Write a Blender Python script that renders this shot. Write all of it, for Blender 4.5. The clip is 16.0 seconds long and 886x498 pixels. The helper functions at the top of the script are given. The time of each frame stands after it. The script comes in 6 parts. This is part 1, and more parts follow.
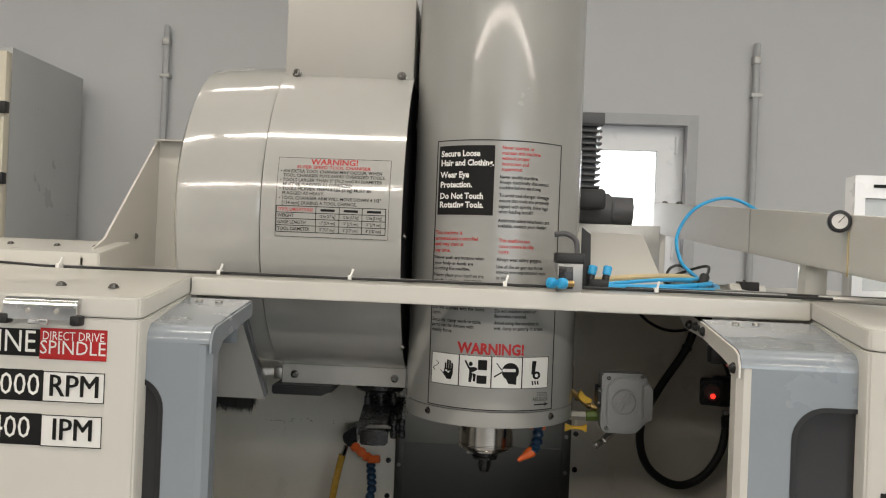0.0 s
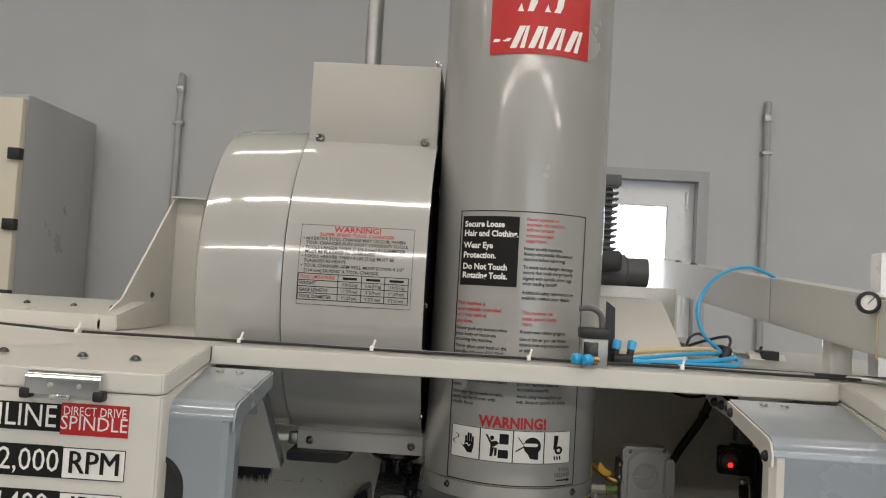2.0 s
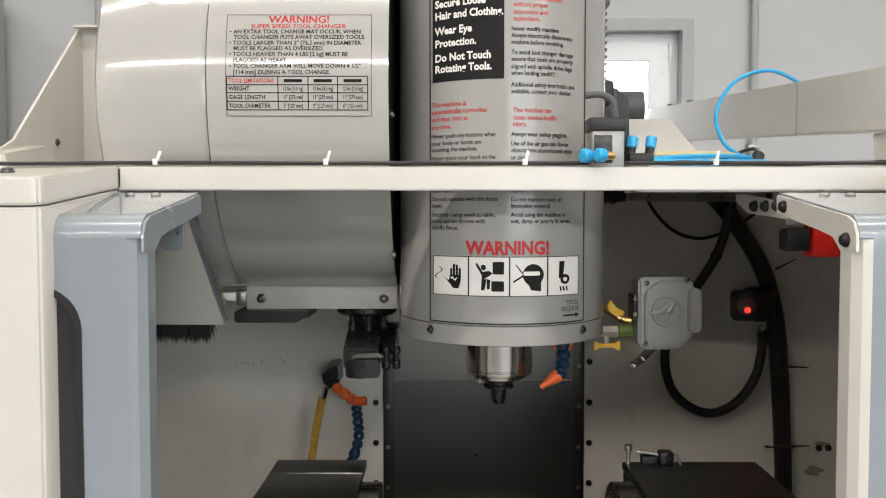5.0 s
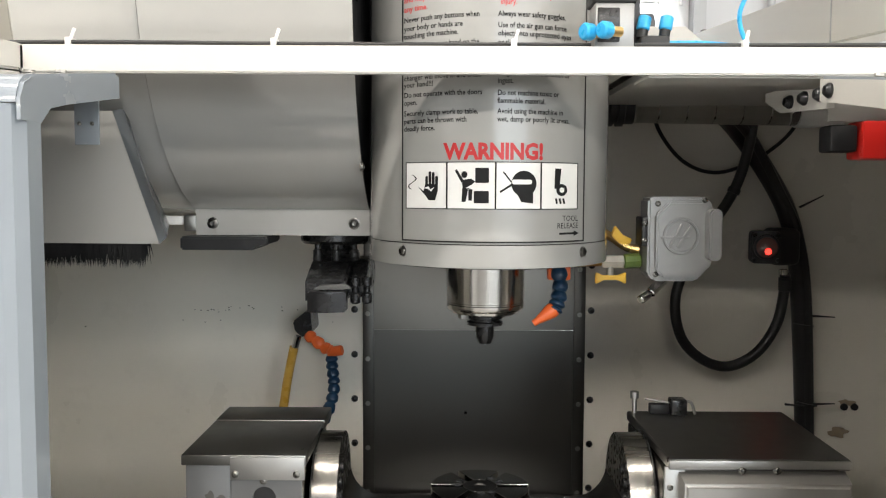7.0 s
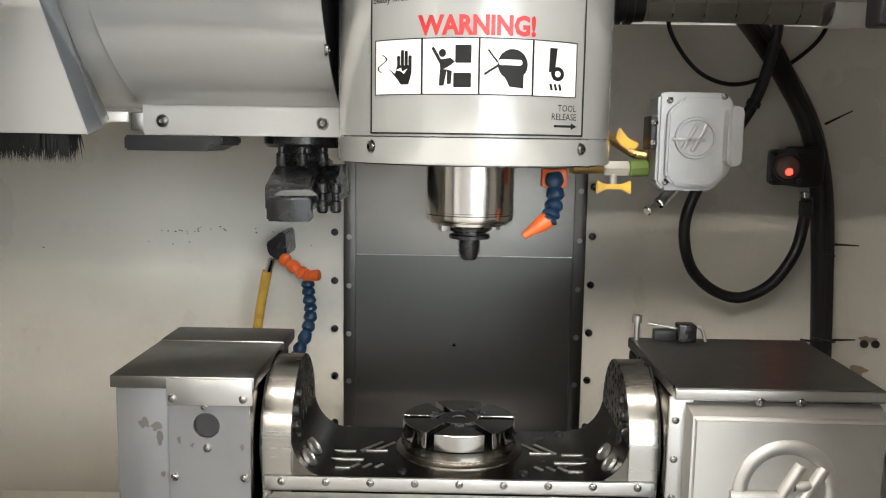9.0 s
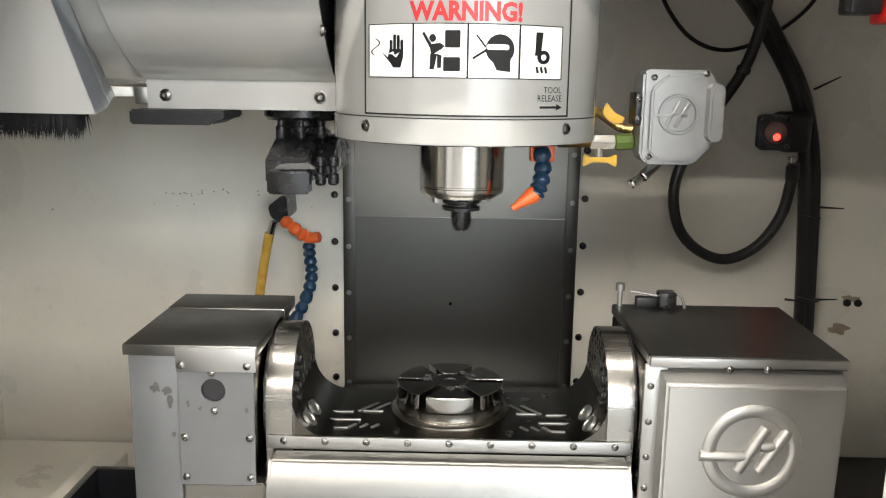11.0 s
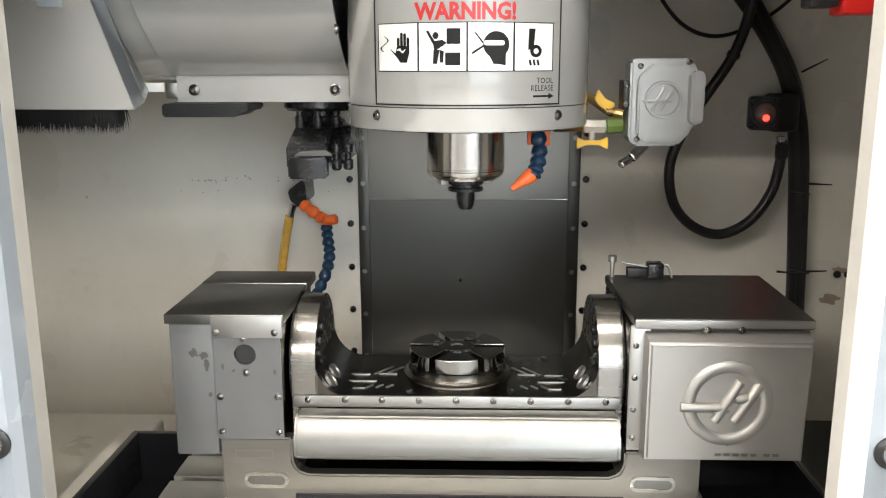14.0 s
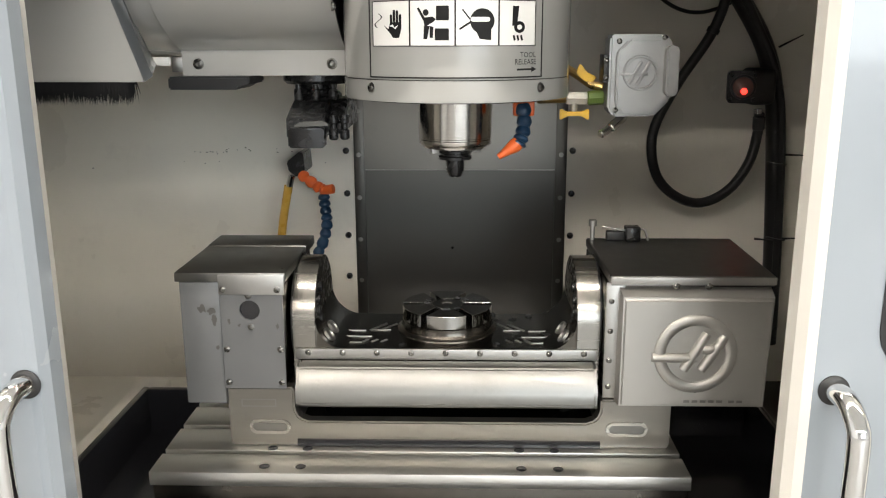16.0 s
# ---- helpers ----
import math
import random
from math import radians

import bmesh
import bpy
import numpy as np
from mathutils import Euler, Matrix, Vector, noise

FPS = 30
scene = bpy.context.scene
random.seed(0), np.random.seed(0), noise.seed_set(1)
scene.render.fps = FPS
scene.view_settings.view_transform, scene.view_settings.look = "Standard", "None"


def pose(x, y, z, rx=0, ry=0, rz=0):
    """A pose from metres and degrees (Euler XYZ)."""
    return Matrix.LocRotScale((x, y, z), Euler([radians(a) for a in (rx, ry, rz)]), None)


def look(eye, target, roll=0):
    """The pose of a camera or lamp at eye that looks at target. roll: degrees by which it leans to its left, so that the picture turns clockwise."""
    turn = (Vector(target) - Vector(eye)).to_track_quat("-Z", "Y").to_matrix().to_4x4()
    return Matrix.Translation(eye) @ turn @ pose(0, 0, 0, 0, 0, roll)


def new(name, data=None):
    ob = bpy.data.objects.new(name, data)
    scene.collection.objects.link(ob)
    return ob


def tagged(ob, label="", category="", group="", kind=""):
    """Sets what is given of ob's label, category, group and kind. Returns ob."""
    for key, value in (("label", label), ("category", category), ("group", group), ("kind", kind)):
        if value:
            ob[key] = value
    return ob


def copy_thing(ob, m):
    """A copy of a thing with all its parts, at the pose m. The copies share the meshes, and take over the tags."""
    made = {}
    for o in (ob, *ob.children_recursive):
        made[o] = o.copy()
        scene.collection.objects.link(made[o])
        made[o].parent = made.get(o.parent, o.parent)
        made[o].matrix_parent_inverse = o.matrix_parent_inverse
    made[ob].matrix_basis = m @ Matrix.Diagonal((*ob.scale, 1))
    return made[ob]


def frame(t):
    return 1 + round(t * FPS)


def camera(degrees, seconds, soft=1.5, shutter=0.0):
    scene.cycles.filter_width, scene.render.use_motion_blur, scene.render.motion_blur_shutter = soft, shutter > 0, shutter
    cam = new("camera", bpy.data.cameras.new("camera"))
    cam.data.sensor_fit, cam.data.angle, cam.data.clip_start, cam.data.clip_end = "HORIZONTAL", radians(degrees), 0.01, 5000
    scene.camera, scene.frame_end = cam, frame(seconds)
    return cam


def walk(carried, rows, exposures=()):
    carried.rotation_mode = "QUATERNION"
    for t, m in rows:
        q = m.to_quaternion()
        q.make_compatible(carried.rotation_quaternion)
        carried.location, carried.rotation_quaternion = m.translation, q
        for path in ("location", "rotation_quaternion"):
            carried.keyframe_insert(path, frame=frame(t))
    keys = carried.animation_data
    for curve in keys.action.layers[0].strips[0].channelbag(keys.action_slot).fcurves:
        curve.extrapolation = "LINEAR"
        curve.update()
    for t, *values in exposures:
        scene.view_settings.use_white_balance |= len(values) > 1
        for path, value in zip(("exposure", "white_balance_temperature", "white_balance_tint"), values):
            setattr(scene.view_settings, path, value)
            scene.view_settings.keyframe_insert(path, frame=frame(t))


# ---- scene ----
cam = camera(55.3, 16.0, 1.15)
PATH = [
    (0, (-0.02, -2.36, 1.842), (-0.103, -0.361, 1.856), 2.3),
    (0.5, (-0.048, -2.395, 1.903), (-0.128, -0.397, 1.891), 2.6),
    (1, (-0.065, -2.422, 1.959), (-0.144, -0.426, 2.061), 2.9),
    (1.5, (-0.074, -2.411, 1.969), (-0.14, -0.415, 2.084), 3.2),
    (2, (-0.076, -2.35, 1.913), (-0.162, -0.354, 2.015), 3.3),
    (2.5, (-0.049, -2.298, 1.865), (-0.173, -0.307, 1.996), 3.0),
    (3, (-0.035, -2.245, 1.822), (-0.193, -0.255, 1.945), 2.5),
    (3.5, (-0.054, -2.169, 1.788), (-0.202, -0.175, 1.804), 1.6),
    (4, (-0.058, -2.097, 1.758), (-0.155, -0.1, 1.768), 0.9),
    (4.5, (-0.07, -2.029, 1.729), (-0.083, -0.029, 1.719), 0.5),
    (5, (-0.099, -1.974, 1.701), (-0.096, 0.024, 1.615), 0.0),
    (5.2, (-0.101, -1.951, 1.688), (-0.094, 0.047, 1.597), -0.3),
    (7.5, (-0.04, -1.678, 1.55), (-0.051, 0.317, 1.409), 0.6),
    (8, (-0.026, -1.609, 1.518), (-0.035, 0.387, 1.386), 1.2),
    (8.5, (-0.001, -1.568, 1.494), (-0.015, 0.425, 1.329), 1.4),
    (9, (-0.012, -1.57, 1.499), (-0.03, 0.413, 1.241), 0.9),
    (11.5, (0.008, -1.636, 1.553), (-0.021, 0.326, 1.165), 0.8),
    (12, (0.003, -1.645, 1.552), (-0.032, 0.316, 1.158), 0.3),
    (12.5, (0.006, -1.669, 1.556), (-0.039, 0.286, 1.134), 0.1),
    (13, (0.011, -1.706, 1.558), (-0.041, 0.247, 1.13), 0.0),
    (13.5, (0.02, -1.731, 1.56), (-0.038, 0.221, 1.131), 0.1),
    (14, (0.024, -1.752, 1.562), (-0.039, 0.202, 1.139), -0.2),
    (14.5, (0.02, -1.762, 1.558), (-0.044, 0.193, 1.14), -0.2),
    (15, (0.025, -1.79, 1.563), (-0.042, 0.163, 1.137), -0.1),
    (15.5, (0.033, -1.826, 1.559), (-0.027, 0.117, 1.088), -0.1),
    (16, (0.037, -1.852, 1.561), (-0.017, 0.089, 1.085), -0.2),
]
walk(cam, [(t, look(e, g, r)) for t, e, g, r in PATH], [(0.0, -1.38, 6750, 10), (1.5, -1.6, 6700, 10), (3.0, -1.6, 6500, 10), (3.5, -1.35, 6500, 10), (5.0, -0.85, 6500, 10), (7.5, -0.2, 6500, 10), (8.0, -0.1, 6550, 10), (9.0, 0.45, 6550, 10), (11.5, 0.45, 6500, 10), (12.5, 0.35, 6500, 10), (14.5, 0.3, 6500, 10), (15.0, 0.3, 6550, 10), (15.5, 0.2, 6600, 10), (16.0, -0.1, 6650, 10)])

# ---- world and light ----
world = bpy.data.worlds.new("world")
scene.world = world
world.use_nodes = True
wn = world.node_tree.nodes
sky = wn.new("ShaderNodeTexSky")
sky.sky_type = "NISHITA"
sky.sun_disc = False
sky.sun_elevation = radians(38)
sky.sun_rotation = radians(20)
wn["Background"].inputs[1].default_value = 0.12
world.node_tree.links.new(sky.outputs[0], wn["Background"].inputs[0])
scene.view_settings.exposure = 0.0


def area(name, m, sx, sy, watts, colour):
    d = bpy.data.lights.new(name, "AREA")
    d.shape, d.size, d.size_y, d.energy, d.color = "RECTANGLE", sx, sy, watts, colour
    ob = new(name, d)
    ob.matrix_world = m
    return ob


# daylight through the wide window band of the south wall, and through the small north window
area("south_daylight", look((4.0, -11.45, 2.65), (4.0, 0, 1.9)), 7.0, 2.7, 480, (0.86, 0.94, 1.0))
area("north_daylight", look((0.70, 2.2, 2.15), (0.70, 0, 1.9)), 0.5, 0.7, 16, (0.9, 0.95, 1.0))

# ---- materials ----


def mat(name, base, rough=0.5, metal=0.0, vary=0.06, scale=30.0, bump=0.0, bscale=300.0, stretch=(1, 1, 1), stain=0.0, coat=0.0, spec=0.5, rvary=0.1):
    """A painted, plastic or metal surface with colour drift, grain, stains and fine relief in object space."""
    m = bpy.data.materials.new(name)
    m.use_nodes = True
    nt = m.node_tree
    n, l = nt.nodes, nt.links
    b = n["Principled BSDF"]
    b.inputs["Metallic"].default_value = metal
    b.inputs["Coat Weight"].default_value = coat
    b.inputs["Coat Roughness"].default_value = 0.045
    b.inputs["Specular IOR Level"].default_value = spec
    co = n.new("ShaderNodeTexCoord")
    mp = n.new("ShaderNodeMapping")
    mp.inputs["Scale"].default_value = stretch
    l.new(co.outputs["Object"], mp.inputs[0])
    a = n.new("ShaderNodeTexNoise")
    a.inputs["Scale"].default_value = scale
    a.inputs["Detail"].default_value = 6
    l.new(mp.outputs[0], a.inputs["Vector"])
    big = n.new("ShaderNodeTexNoise")
    big.inputs["Scale"].default_value = 3.1
    big.inputs["Detail"].default_value = 3
    l.new(co.outputs["Object"], big.inputs["Vector"])
    mix = n.new("ShaderNodeMath")
    mix.operation = "MULTIPLY_ADD"
    mix.inputs[1].default_value = 0.6
    l.new(a.outputs[0], mix.inputs[0])
    h = n.new("ShaderNodeMath")
    h.operation = "MULTIPLY"
    h.inputs[1].default_value = 0.4
    l.new(big.outputs[0], h.inputs[0])
    l.new(h.outputs[0], mix.inputs[2])
    r = n.new("ShaderNodeMapRange")
    r.inputs["From Min"].default_value, r.inputs["From Max"].default_value = 0.3, 0.7
    r.inputs["To Min"].default_value, r.inputs["To Max"].default_value = 1 - vary, 1 + vary
    l.new(mix.outputs[0], r.inputs[0])
    col = n.new("ShaderNodeVectorMath")
    col.operation = "SCALE"
    col.inputs[0].default_value = base
    l.new(r.outputs[0], col.inputs["Scale"])
    out = col.outputs[0]
    if stain:
        s = n.new("ShaderNodeTexNoise")
        s.inputs["Scale"].default_value = 9.0
        s.inputs["Detail"].default_value = 9
        s.inputs["Roughness"].default_value = 0.7
        l.new(co.outputs["Object"], s.inputs["Vector"])
        rr = n.new("ShaderNodeMapRange")
        rr.inputs["From Min"].default_value, rr.inputs["From Max"].default_value = 0.56, 0.72
        rr.inputs["To Max"].default_value = stain
        l.new(s.outputs[0], rr.inputs[0])
        mx = n.new("ShaderNodeMix")
        mx.data_type = "RGBA"
        l.new(rr.outputs[0], mx.inputs["Factor"])
        l.new(out, mx.inputs["A"])
        mx.inputs["B"].default_value = (base[0] * 0.35, base[1] * 0.33, base[2] * 0.3, 1)
        out = mx.outputs["Result"]
    l.new(out, b.inputs["Base Color"])
    q = n.new("ShaderNodeMapRange")
    q.inputs["From Min"].default_value, q.inputs["From Max"].default_value = 0.3, 0.7
    q.inputs["To Min"].default_value, q.inputs["To Max"].default_value = max(0.02, rough - rvary * rough * 2), rough + rvary * rough * 2
    l.new(mix.outputs[0], q.inputs[0])
    l.new(q.outputs[0], b.inputs["Roughness"])
    if bump:
        f = n.new("ShaderNodeTexNoise")
        f.inputs["Scale"].default_value = bscale
        f.inputs["Detail"].default_value = 3
        l.new(mp.outputs[0], f.inputs["Vector"])
        bp = n.new("ShaderNodeBump")
        bp.inputs["Strength"].default_value = bump
        bp.inputs["Distance"].default_value = 0.001
        l.new(f.outputs[0], bp.inputs["Height"])
        l.new(bp.outputs[0], b.inputs["Normal"])
    return m


def glow(name, colour, strength):
    m = bpy.data.materials.new(name)
    m.use_nodes = True
    b = m.node_tree.nodes["Principled BSDF"]
    b.inputs["Base Color"].default_value = (*colour, 1)
    b.inputs["Emission Color"].default_value = (*colour, 1)
    b.inputs["Emission Strength"].default_value = strength
    return m


def glass(name, colour, rough=0.03):
    m = bpy.data.materials.new(name)
    m.use_nodes = True
    b = m.node_tree.nodes["Principled BSDF"]
    b.inputs["Base Color"].default_value = (*colour, 1)
    b.inputs["Transmission Weight"].default_value = 1.0
    b.inputs["Roughness"].default_value = rough
    b.inputs["IOR"].default_value = 1.35
    return m


M_WHITE = mat("white_powder_coat", (0.60, 0.582, 0.537), 0.34, vary=0.025, scale=14, bump=0.02, bscale=700, coat=0.3)
M_DOOR = mat("blue_grey_door_paint", (0.25, 0.28, 0.312), 0.25, vary=0.02, scale=12, bump=0.012, bscale=700, coat=0.7)
M_DRUM = mat("warm_grey_gloss_paint", (0.395, 0.39, 0.37), 0.13, vary=0.02, scale=10, bump=0.008, bscale=500, coat=0.8)
M_HEAD = mat("grey_gloss_paint", (0.30, 0.297, 0.285), 0.24, vary=0.02, scale=10, bump=0.008, bscale=500, coat=0.35)
M_BOX = mat("warm_grey_satin_paint", (0.40, 0.387, 0.355), 0.42, vary=0.03, scale=10, bump=0.02, bscale=600)
M_CONDUIT = mat("pale_grey_conduit", (0.40, 0.41, 0.42), 0.5, vary=0.08, scale=20)
M_INNER = mat("oily_cream_sheet_paint", (0.80, 0.765, 0.685), 0.30, vary=0.05, scale=6, bump=0.05, bscale=500, stain=0.10)
M_STEEL = mat("brushed_steel", (0.66, 0.65, 0.62), 0.33, 1.0, vary=0.035, scale=60, bump=0.01, bscale=260, stretch=(0.4, 1, 2), stain=0.025, rvary=0.06)
M_STEELV = mat("dull_sheet_steel", (0.37, 0.365, 0.35), 0.42, 1.0, vary=0.05, scale=26, bump=0.01, bscale=240, stain=0.10, rvary=0.1)
M_SLAB = mat("grey_zinc_sheet", (0.125, 0.127, 0.128), 0.42, 0.35, vary=0.06, scale=24, bump=0.015, bscale=300, stain=0.15)
M_SCREW = mat("oiled_screw_steel", (0.17, 0.165, 0.155), 0.28, 1.0, vary=0.15, scale=60)
M_NICKEL = mat("plated_fitting", (0.48, 0.465, 0.42), 0.32, 0.6, vary=0.08, scale=60)
M_BLAST = mat("bead_blasted_steel", (0.38, 0.37, 0.345), 0.44, 0.85, vary=0.03, scale=18, bump=0.05, bscale=900, rvary=0.12, stain=0.10)
# way cover in two tones of one steel: its dark and pale reflections as base colour
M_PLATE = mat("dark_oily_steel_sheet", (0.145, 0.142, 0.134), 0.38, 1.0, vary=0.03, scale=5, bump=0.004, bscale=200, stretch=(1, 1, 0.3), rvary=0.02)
M_UPPER = mat("way_cover_pale_reflection", (0.215, 0.209, 0.196), 0.30, 1.0, vary=0.05, scale=7, bump=0.004, bscale=200, stretch=(1, 1, 0.25), stain=0.12, rvary=0.05)
M_LID = mat("dark_brushed_lid", (0.22, 0.215, 0.205), 0.33, 1.0, vary=0.06, scale=40, bump=0.006, bscale=200)
M_CAST = mat("oily_machined_casting", (0.10, 0.092, 0.08), 0.24, 1.0, vary=0.15, scale=30, bump=0.06, bscale=120, stain=0.4)
M_FACE = mat("oiled_face_plate_steel", (0.30, 0.295, 0.28), 0.14, 1.0, vary=0.05, scale=40, bump=0.01, bscale=200)
M_FOOT = mat("ground_foot_casting", (0.19, 0.18, 0.16), 0.36, 0.9, vary=0.10, scale=22, bump=0.02, bscale=260, stretch=(0.4, 1, 2), stain=0.3)
M_ARM = mat("turned_arm_steel", (0.28, 0.268, 0.245), 0.27, 1.0, vary=0.08, scale=50, bump=0.02, bscale=300, stretch=(0.15, 2, 2), stain=0.12)
M_APRON = mat("pale_folded_steel", (0.215, 0.21, 0.198), 0.36, 0.95, vary=0.03, scale=40, bump=0.01, bscale=200, stretch=(0.3, 1, 2), stain=0.22)
M_CHROME = mat("polished_chrome", (0.75, 0.75, 0.74), 0.08, 1.0, vary=0.03, scale=20)
M_SPIN = mat("turned_spindle_steel", (0.50, 0.48, 0.45), 0.2, 1.0, vary=0.06, scale=40, bump=0.015, bscale=300, stretch=(0.2, 0.2, 4))
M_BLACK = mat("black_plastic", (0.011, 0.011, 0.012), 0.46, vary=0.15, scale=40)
M_RUBBER = mat("black_rubber_hose", (0.012, 0.012, 0.013), 0.38, vary=0.2, scale=60, bump=0.1, bscale=400)
M_BLACKM = mat("blackened_tool_steel", (0.035, 0.035, 0.036), 0.27, 0.7, vary=0.2, scale=50)
M_TRAY = mat("black_oily_tray_and_gap_shade", (0.012, 0.012, 0.014), 0.2, vary=0.2, scale=10)
M_ORANGE = mat("orange_hose_plastic", (0.75, 0.13, 0.025), 0.38, vary=0.08, scale=60)
M_BLUE = mat("dark_blue_hose_plastic", (0.009, 0.034, 0.075), 0.33, vary=0.1, scale=60)
M_AIR = mat("bright_blue_air_tube", (0.03, 0.36, 0.68), 0.3, vary=0.06, scale=40)
M_CLEAR = mat("yellowed_tube", (0.55, 0.45, 0.26), 0.3, vary=0.08, scale=40)
M_YELLOW = mat("yellow_plastic", (0.72, 0.43, 0.02), 0.4, vary=0.08, scale=60)
M_YHOSE = mat("amber_coolant_hose", (0.58, 0.34, 0.06), 0.28, vary=0.12, scale=30)
M_BRASS = mat("brass_fitting", (0.55, 0.38, 0.16), 0.3, 1.0, vary=0.12, scale=60)
M_GREEN = mat("green_fitting", (0.10, 0.16, 0.03), 0.4, vary=0.15, scale=60)
M_ALU = mat("cast_aluminium", (0.29, 0.29, 0.285), 0.36, 0.5, vary=0.06, scale=60, bump=0.12, bscale=500)
M_RED = mat("red_plastic", (0.60, 0.02, 0.015), 0.3, vary=0.08, scale=30)
M_MOTOR = mat("dark_grey_motor_paint", (0.085, 0.085, 0.09), 0.4, vary=0.08, scale=20)
M_INK = mat("black_print", (0.012, 0.012, 0.012), 0.5, vary=0.1, scale=60, spec=0.15)
M_INKRED = mat("red_print", (0.44, 0.010, 0.012), 0.4, vary=0.1, scale=60)
M_PAPER = mat("white_print", (0.78, 0.77, 0.74), 0.35, vary=0.03, scale=30)
M_WALL = mat("white_plaster_wall", (0.53, 0.54, 0.555), 0.85, vary=0.035, scale=2.5, bump=0.15, bscale=90)
M_ROOMFLOOR = mat("grey_epoxy_floor", (0.26, 0.26, 0.26), 0.35, vary=0.12, scale=5, stain=0.3)
M_CEIL = mat("white_ceiling_paint", (0.72, 0.72, 0.70), 0.9, vary=0.03, scale=3)
M_PVC = mat("white_pvc_window_frame", (0.80, 0.81, 0.83), 0.3, vary=0.02, scale=8)
M_PIPE = mat("galvanised_conduit", (0.42, 0.42, 0.41), 0.4, 0.7, vary=0.12, scale=30)
M_CABINET = mat("grey_cabinet_paint", (0.40, 0.41, 0.41), 0.32, vary=0.03, scale=8)
M_CREAM = mat("cream_cabinet_door", (0.62, 0.57, 0.46), 0.4, vary=0.03, scale=8)
M_LAMP = glow("fluorescent_tube", (1.0, 0.92, 0.82), 12.0)
M_GLOWRED = glow("red_signal_glow", (1.0, 0.03, 0.02), 5.0)
M_SKYCARD = glow("bright_outdoor_haze", (0.95, 0.97, 1.0), 4.0)
M_GLASS = glass("window_glass", (1, 1, 1))
M_TUBE = glass("clear_lamp_tube", (0.92, 0.92, 0.9), 0.06)
M_LENS = mat("clouded_lens", (0.32, 0.18, 0.16), 0.15, vary=0.1, scale=30)
M_DARKGLASS = mat("smoked_door_window", (0.03, 0.03, 0.032), 0.08, vary=0.1, scale=5)

# ---- builders ----


def finish(bm, name, material, smooth=35):
    me = bpy.data.meshes.new(name)
    bmesh.ops.recalc_face_normals(bm, faces=bm.faces)
    bm.to_mesh(me)
    bm.free()
    me.materials.append(material)
    if smooth:
        for p in me.polygons:
            p.use_smooth = True
        me.set_sharp_from_angle(angle=radians(smooth))
    return me


def part(name, bm, material, parent, label=""):
    """Links a bmesh as one mesh object under a thing or under a part."""
    ob = new(name, finish(bm, name, material))
    ob.parent = parent
    return tagged(ob, label)


def thing(name, label, category, group="", kind="", at=(0, 0, 0)):
    ob = new(name)
    ob.empty_display_size = 0.05
    return tagged(ob, label, category, group, kind)


def solo(name, bm, material, label, category, group="", kind=""):
    return tagged(new(name, finish(bm, name, material)), label, category, group, kind)


def box(x0, x1, y0, y1, z0, z1, bevel=0.0, bm=None, m=None, seg=2):
    b = bmesh.new()
    bmesh.ops.create_cube(b, size=1)
    for v in b.verts:
        v.co = Vector((x0 + (v.co.x + 0.5) * (x1 - x0), y0 + (v.co.y + 0.5) * (y1 - y0), z0 + (v.co.z + 0.5) * (z1 - z0)))
    if bevel:
        bmesh.ops.bevel(b, geom=b.edges[:], offset=bevel, segments=seg, affect="EDGES", profile=0.5)
    if m is not None:
        b.transform(m)
    return join(bm, b)


def join(bm, b):
    if bm is None:
        return b
    me = bpy.data.meshes.new("tmp")
    b.to_mesh(me)
    b.free()
    bm.from_mesh(me)
    bpy.data.meshes.remove(me)
    return bm


def basis(axis):
    w = Vector(axis).normalized()
    u = w.cross(Vector((0, 0, 1)) if abs(w.z) < 0.9 else Vector((1, 0, 0))).normalized()
    return u, w.cross(u), w


def lathe(origin, axis, profile, seg=32, bm=None, close=True):
    """Turned shape: profile of (radius, height along axis)."""
    b = bmesh.new()
    u, v, w = basis(axis)
    o = Vector(origin)
    rings = []
    for r, h in profile:
        rings.append([b.verts.new(o + w * h + (u * math.cos(2 * math.pi * i / seg) + v * math.sin(2 * math.pi * i / seg)) * max(r, 1e-5)) for i in range(seg)])
    for p, q in zip(rings, rings[1:]):
        for i in range(seg):
            b.faces.new((p[i], p[(i + 1) % seg], q[(i + 1) % seg], q[i]))
    if close:
        b.faces.new(rings[0])
        b.faces.new(rings[-1])
    return join(bm, b)


def rod(p0, p1, r, seg=16, bm=None, bevel=0.0, r2=None):
    d = Vector(p1) - Vector(p0)
    L = d.length
    r2 = r if r2 is None else r2
    pr = [(r, 0), (r2, L)] if not bevel else [(r - bevel, 0), (r, bevel), (r2, L - bevel), (r2 - bevel, L)]
    return lathe(p0, d, pr, seg, bm)


def smooth_path(points, n=8):
    p = [Vector(q) for q in points]
    p = [p[0] * 2 - p[1]] + p + [p[-1] * 2 - p[-2]]
    out = []
    for i in range(1, len(p) - 2):
        for k in range(n):
            t = k / n
            out.append(0.5 * (2 * p[i] + (p[i + 1] - p[i - 1]) * t + (2 * p[i - 1] - 5 * p[i] + 4 * p[i + 1] - p[i + 2]) * t * t
                              + (3 * p[i] - p[i - 1] - 3 * p[i + 1] + p[i + 2]) * t ** 3))
    return out + [p[-2]]


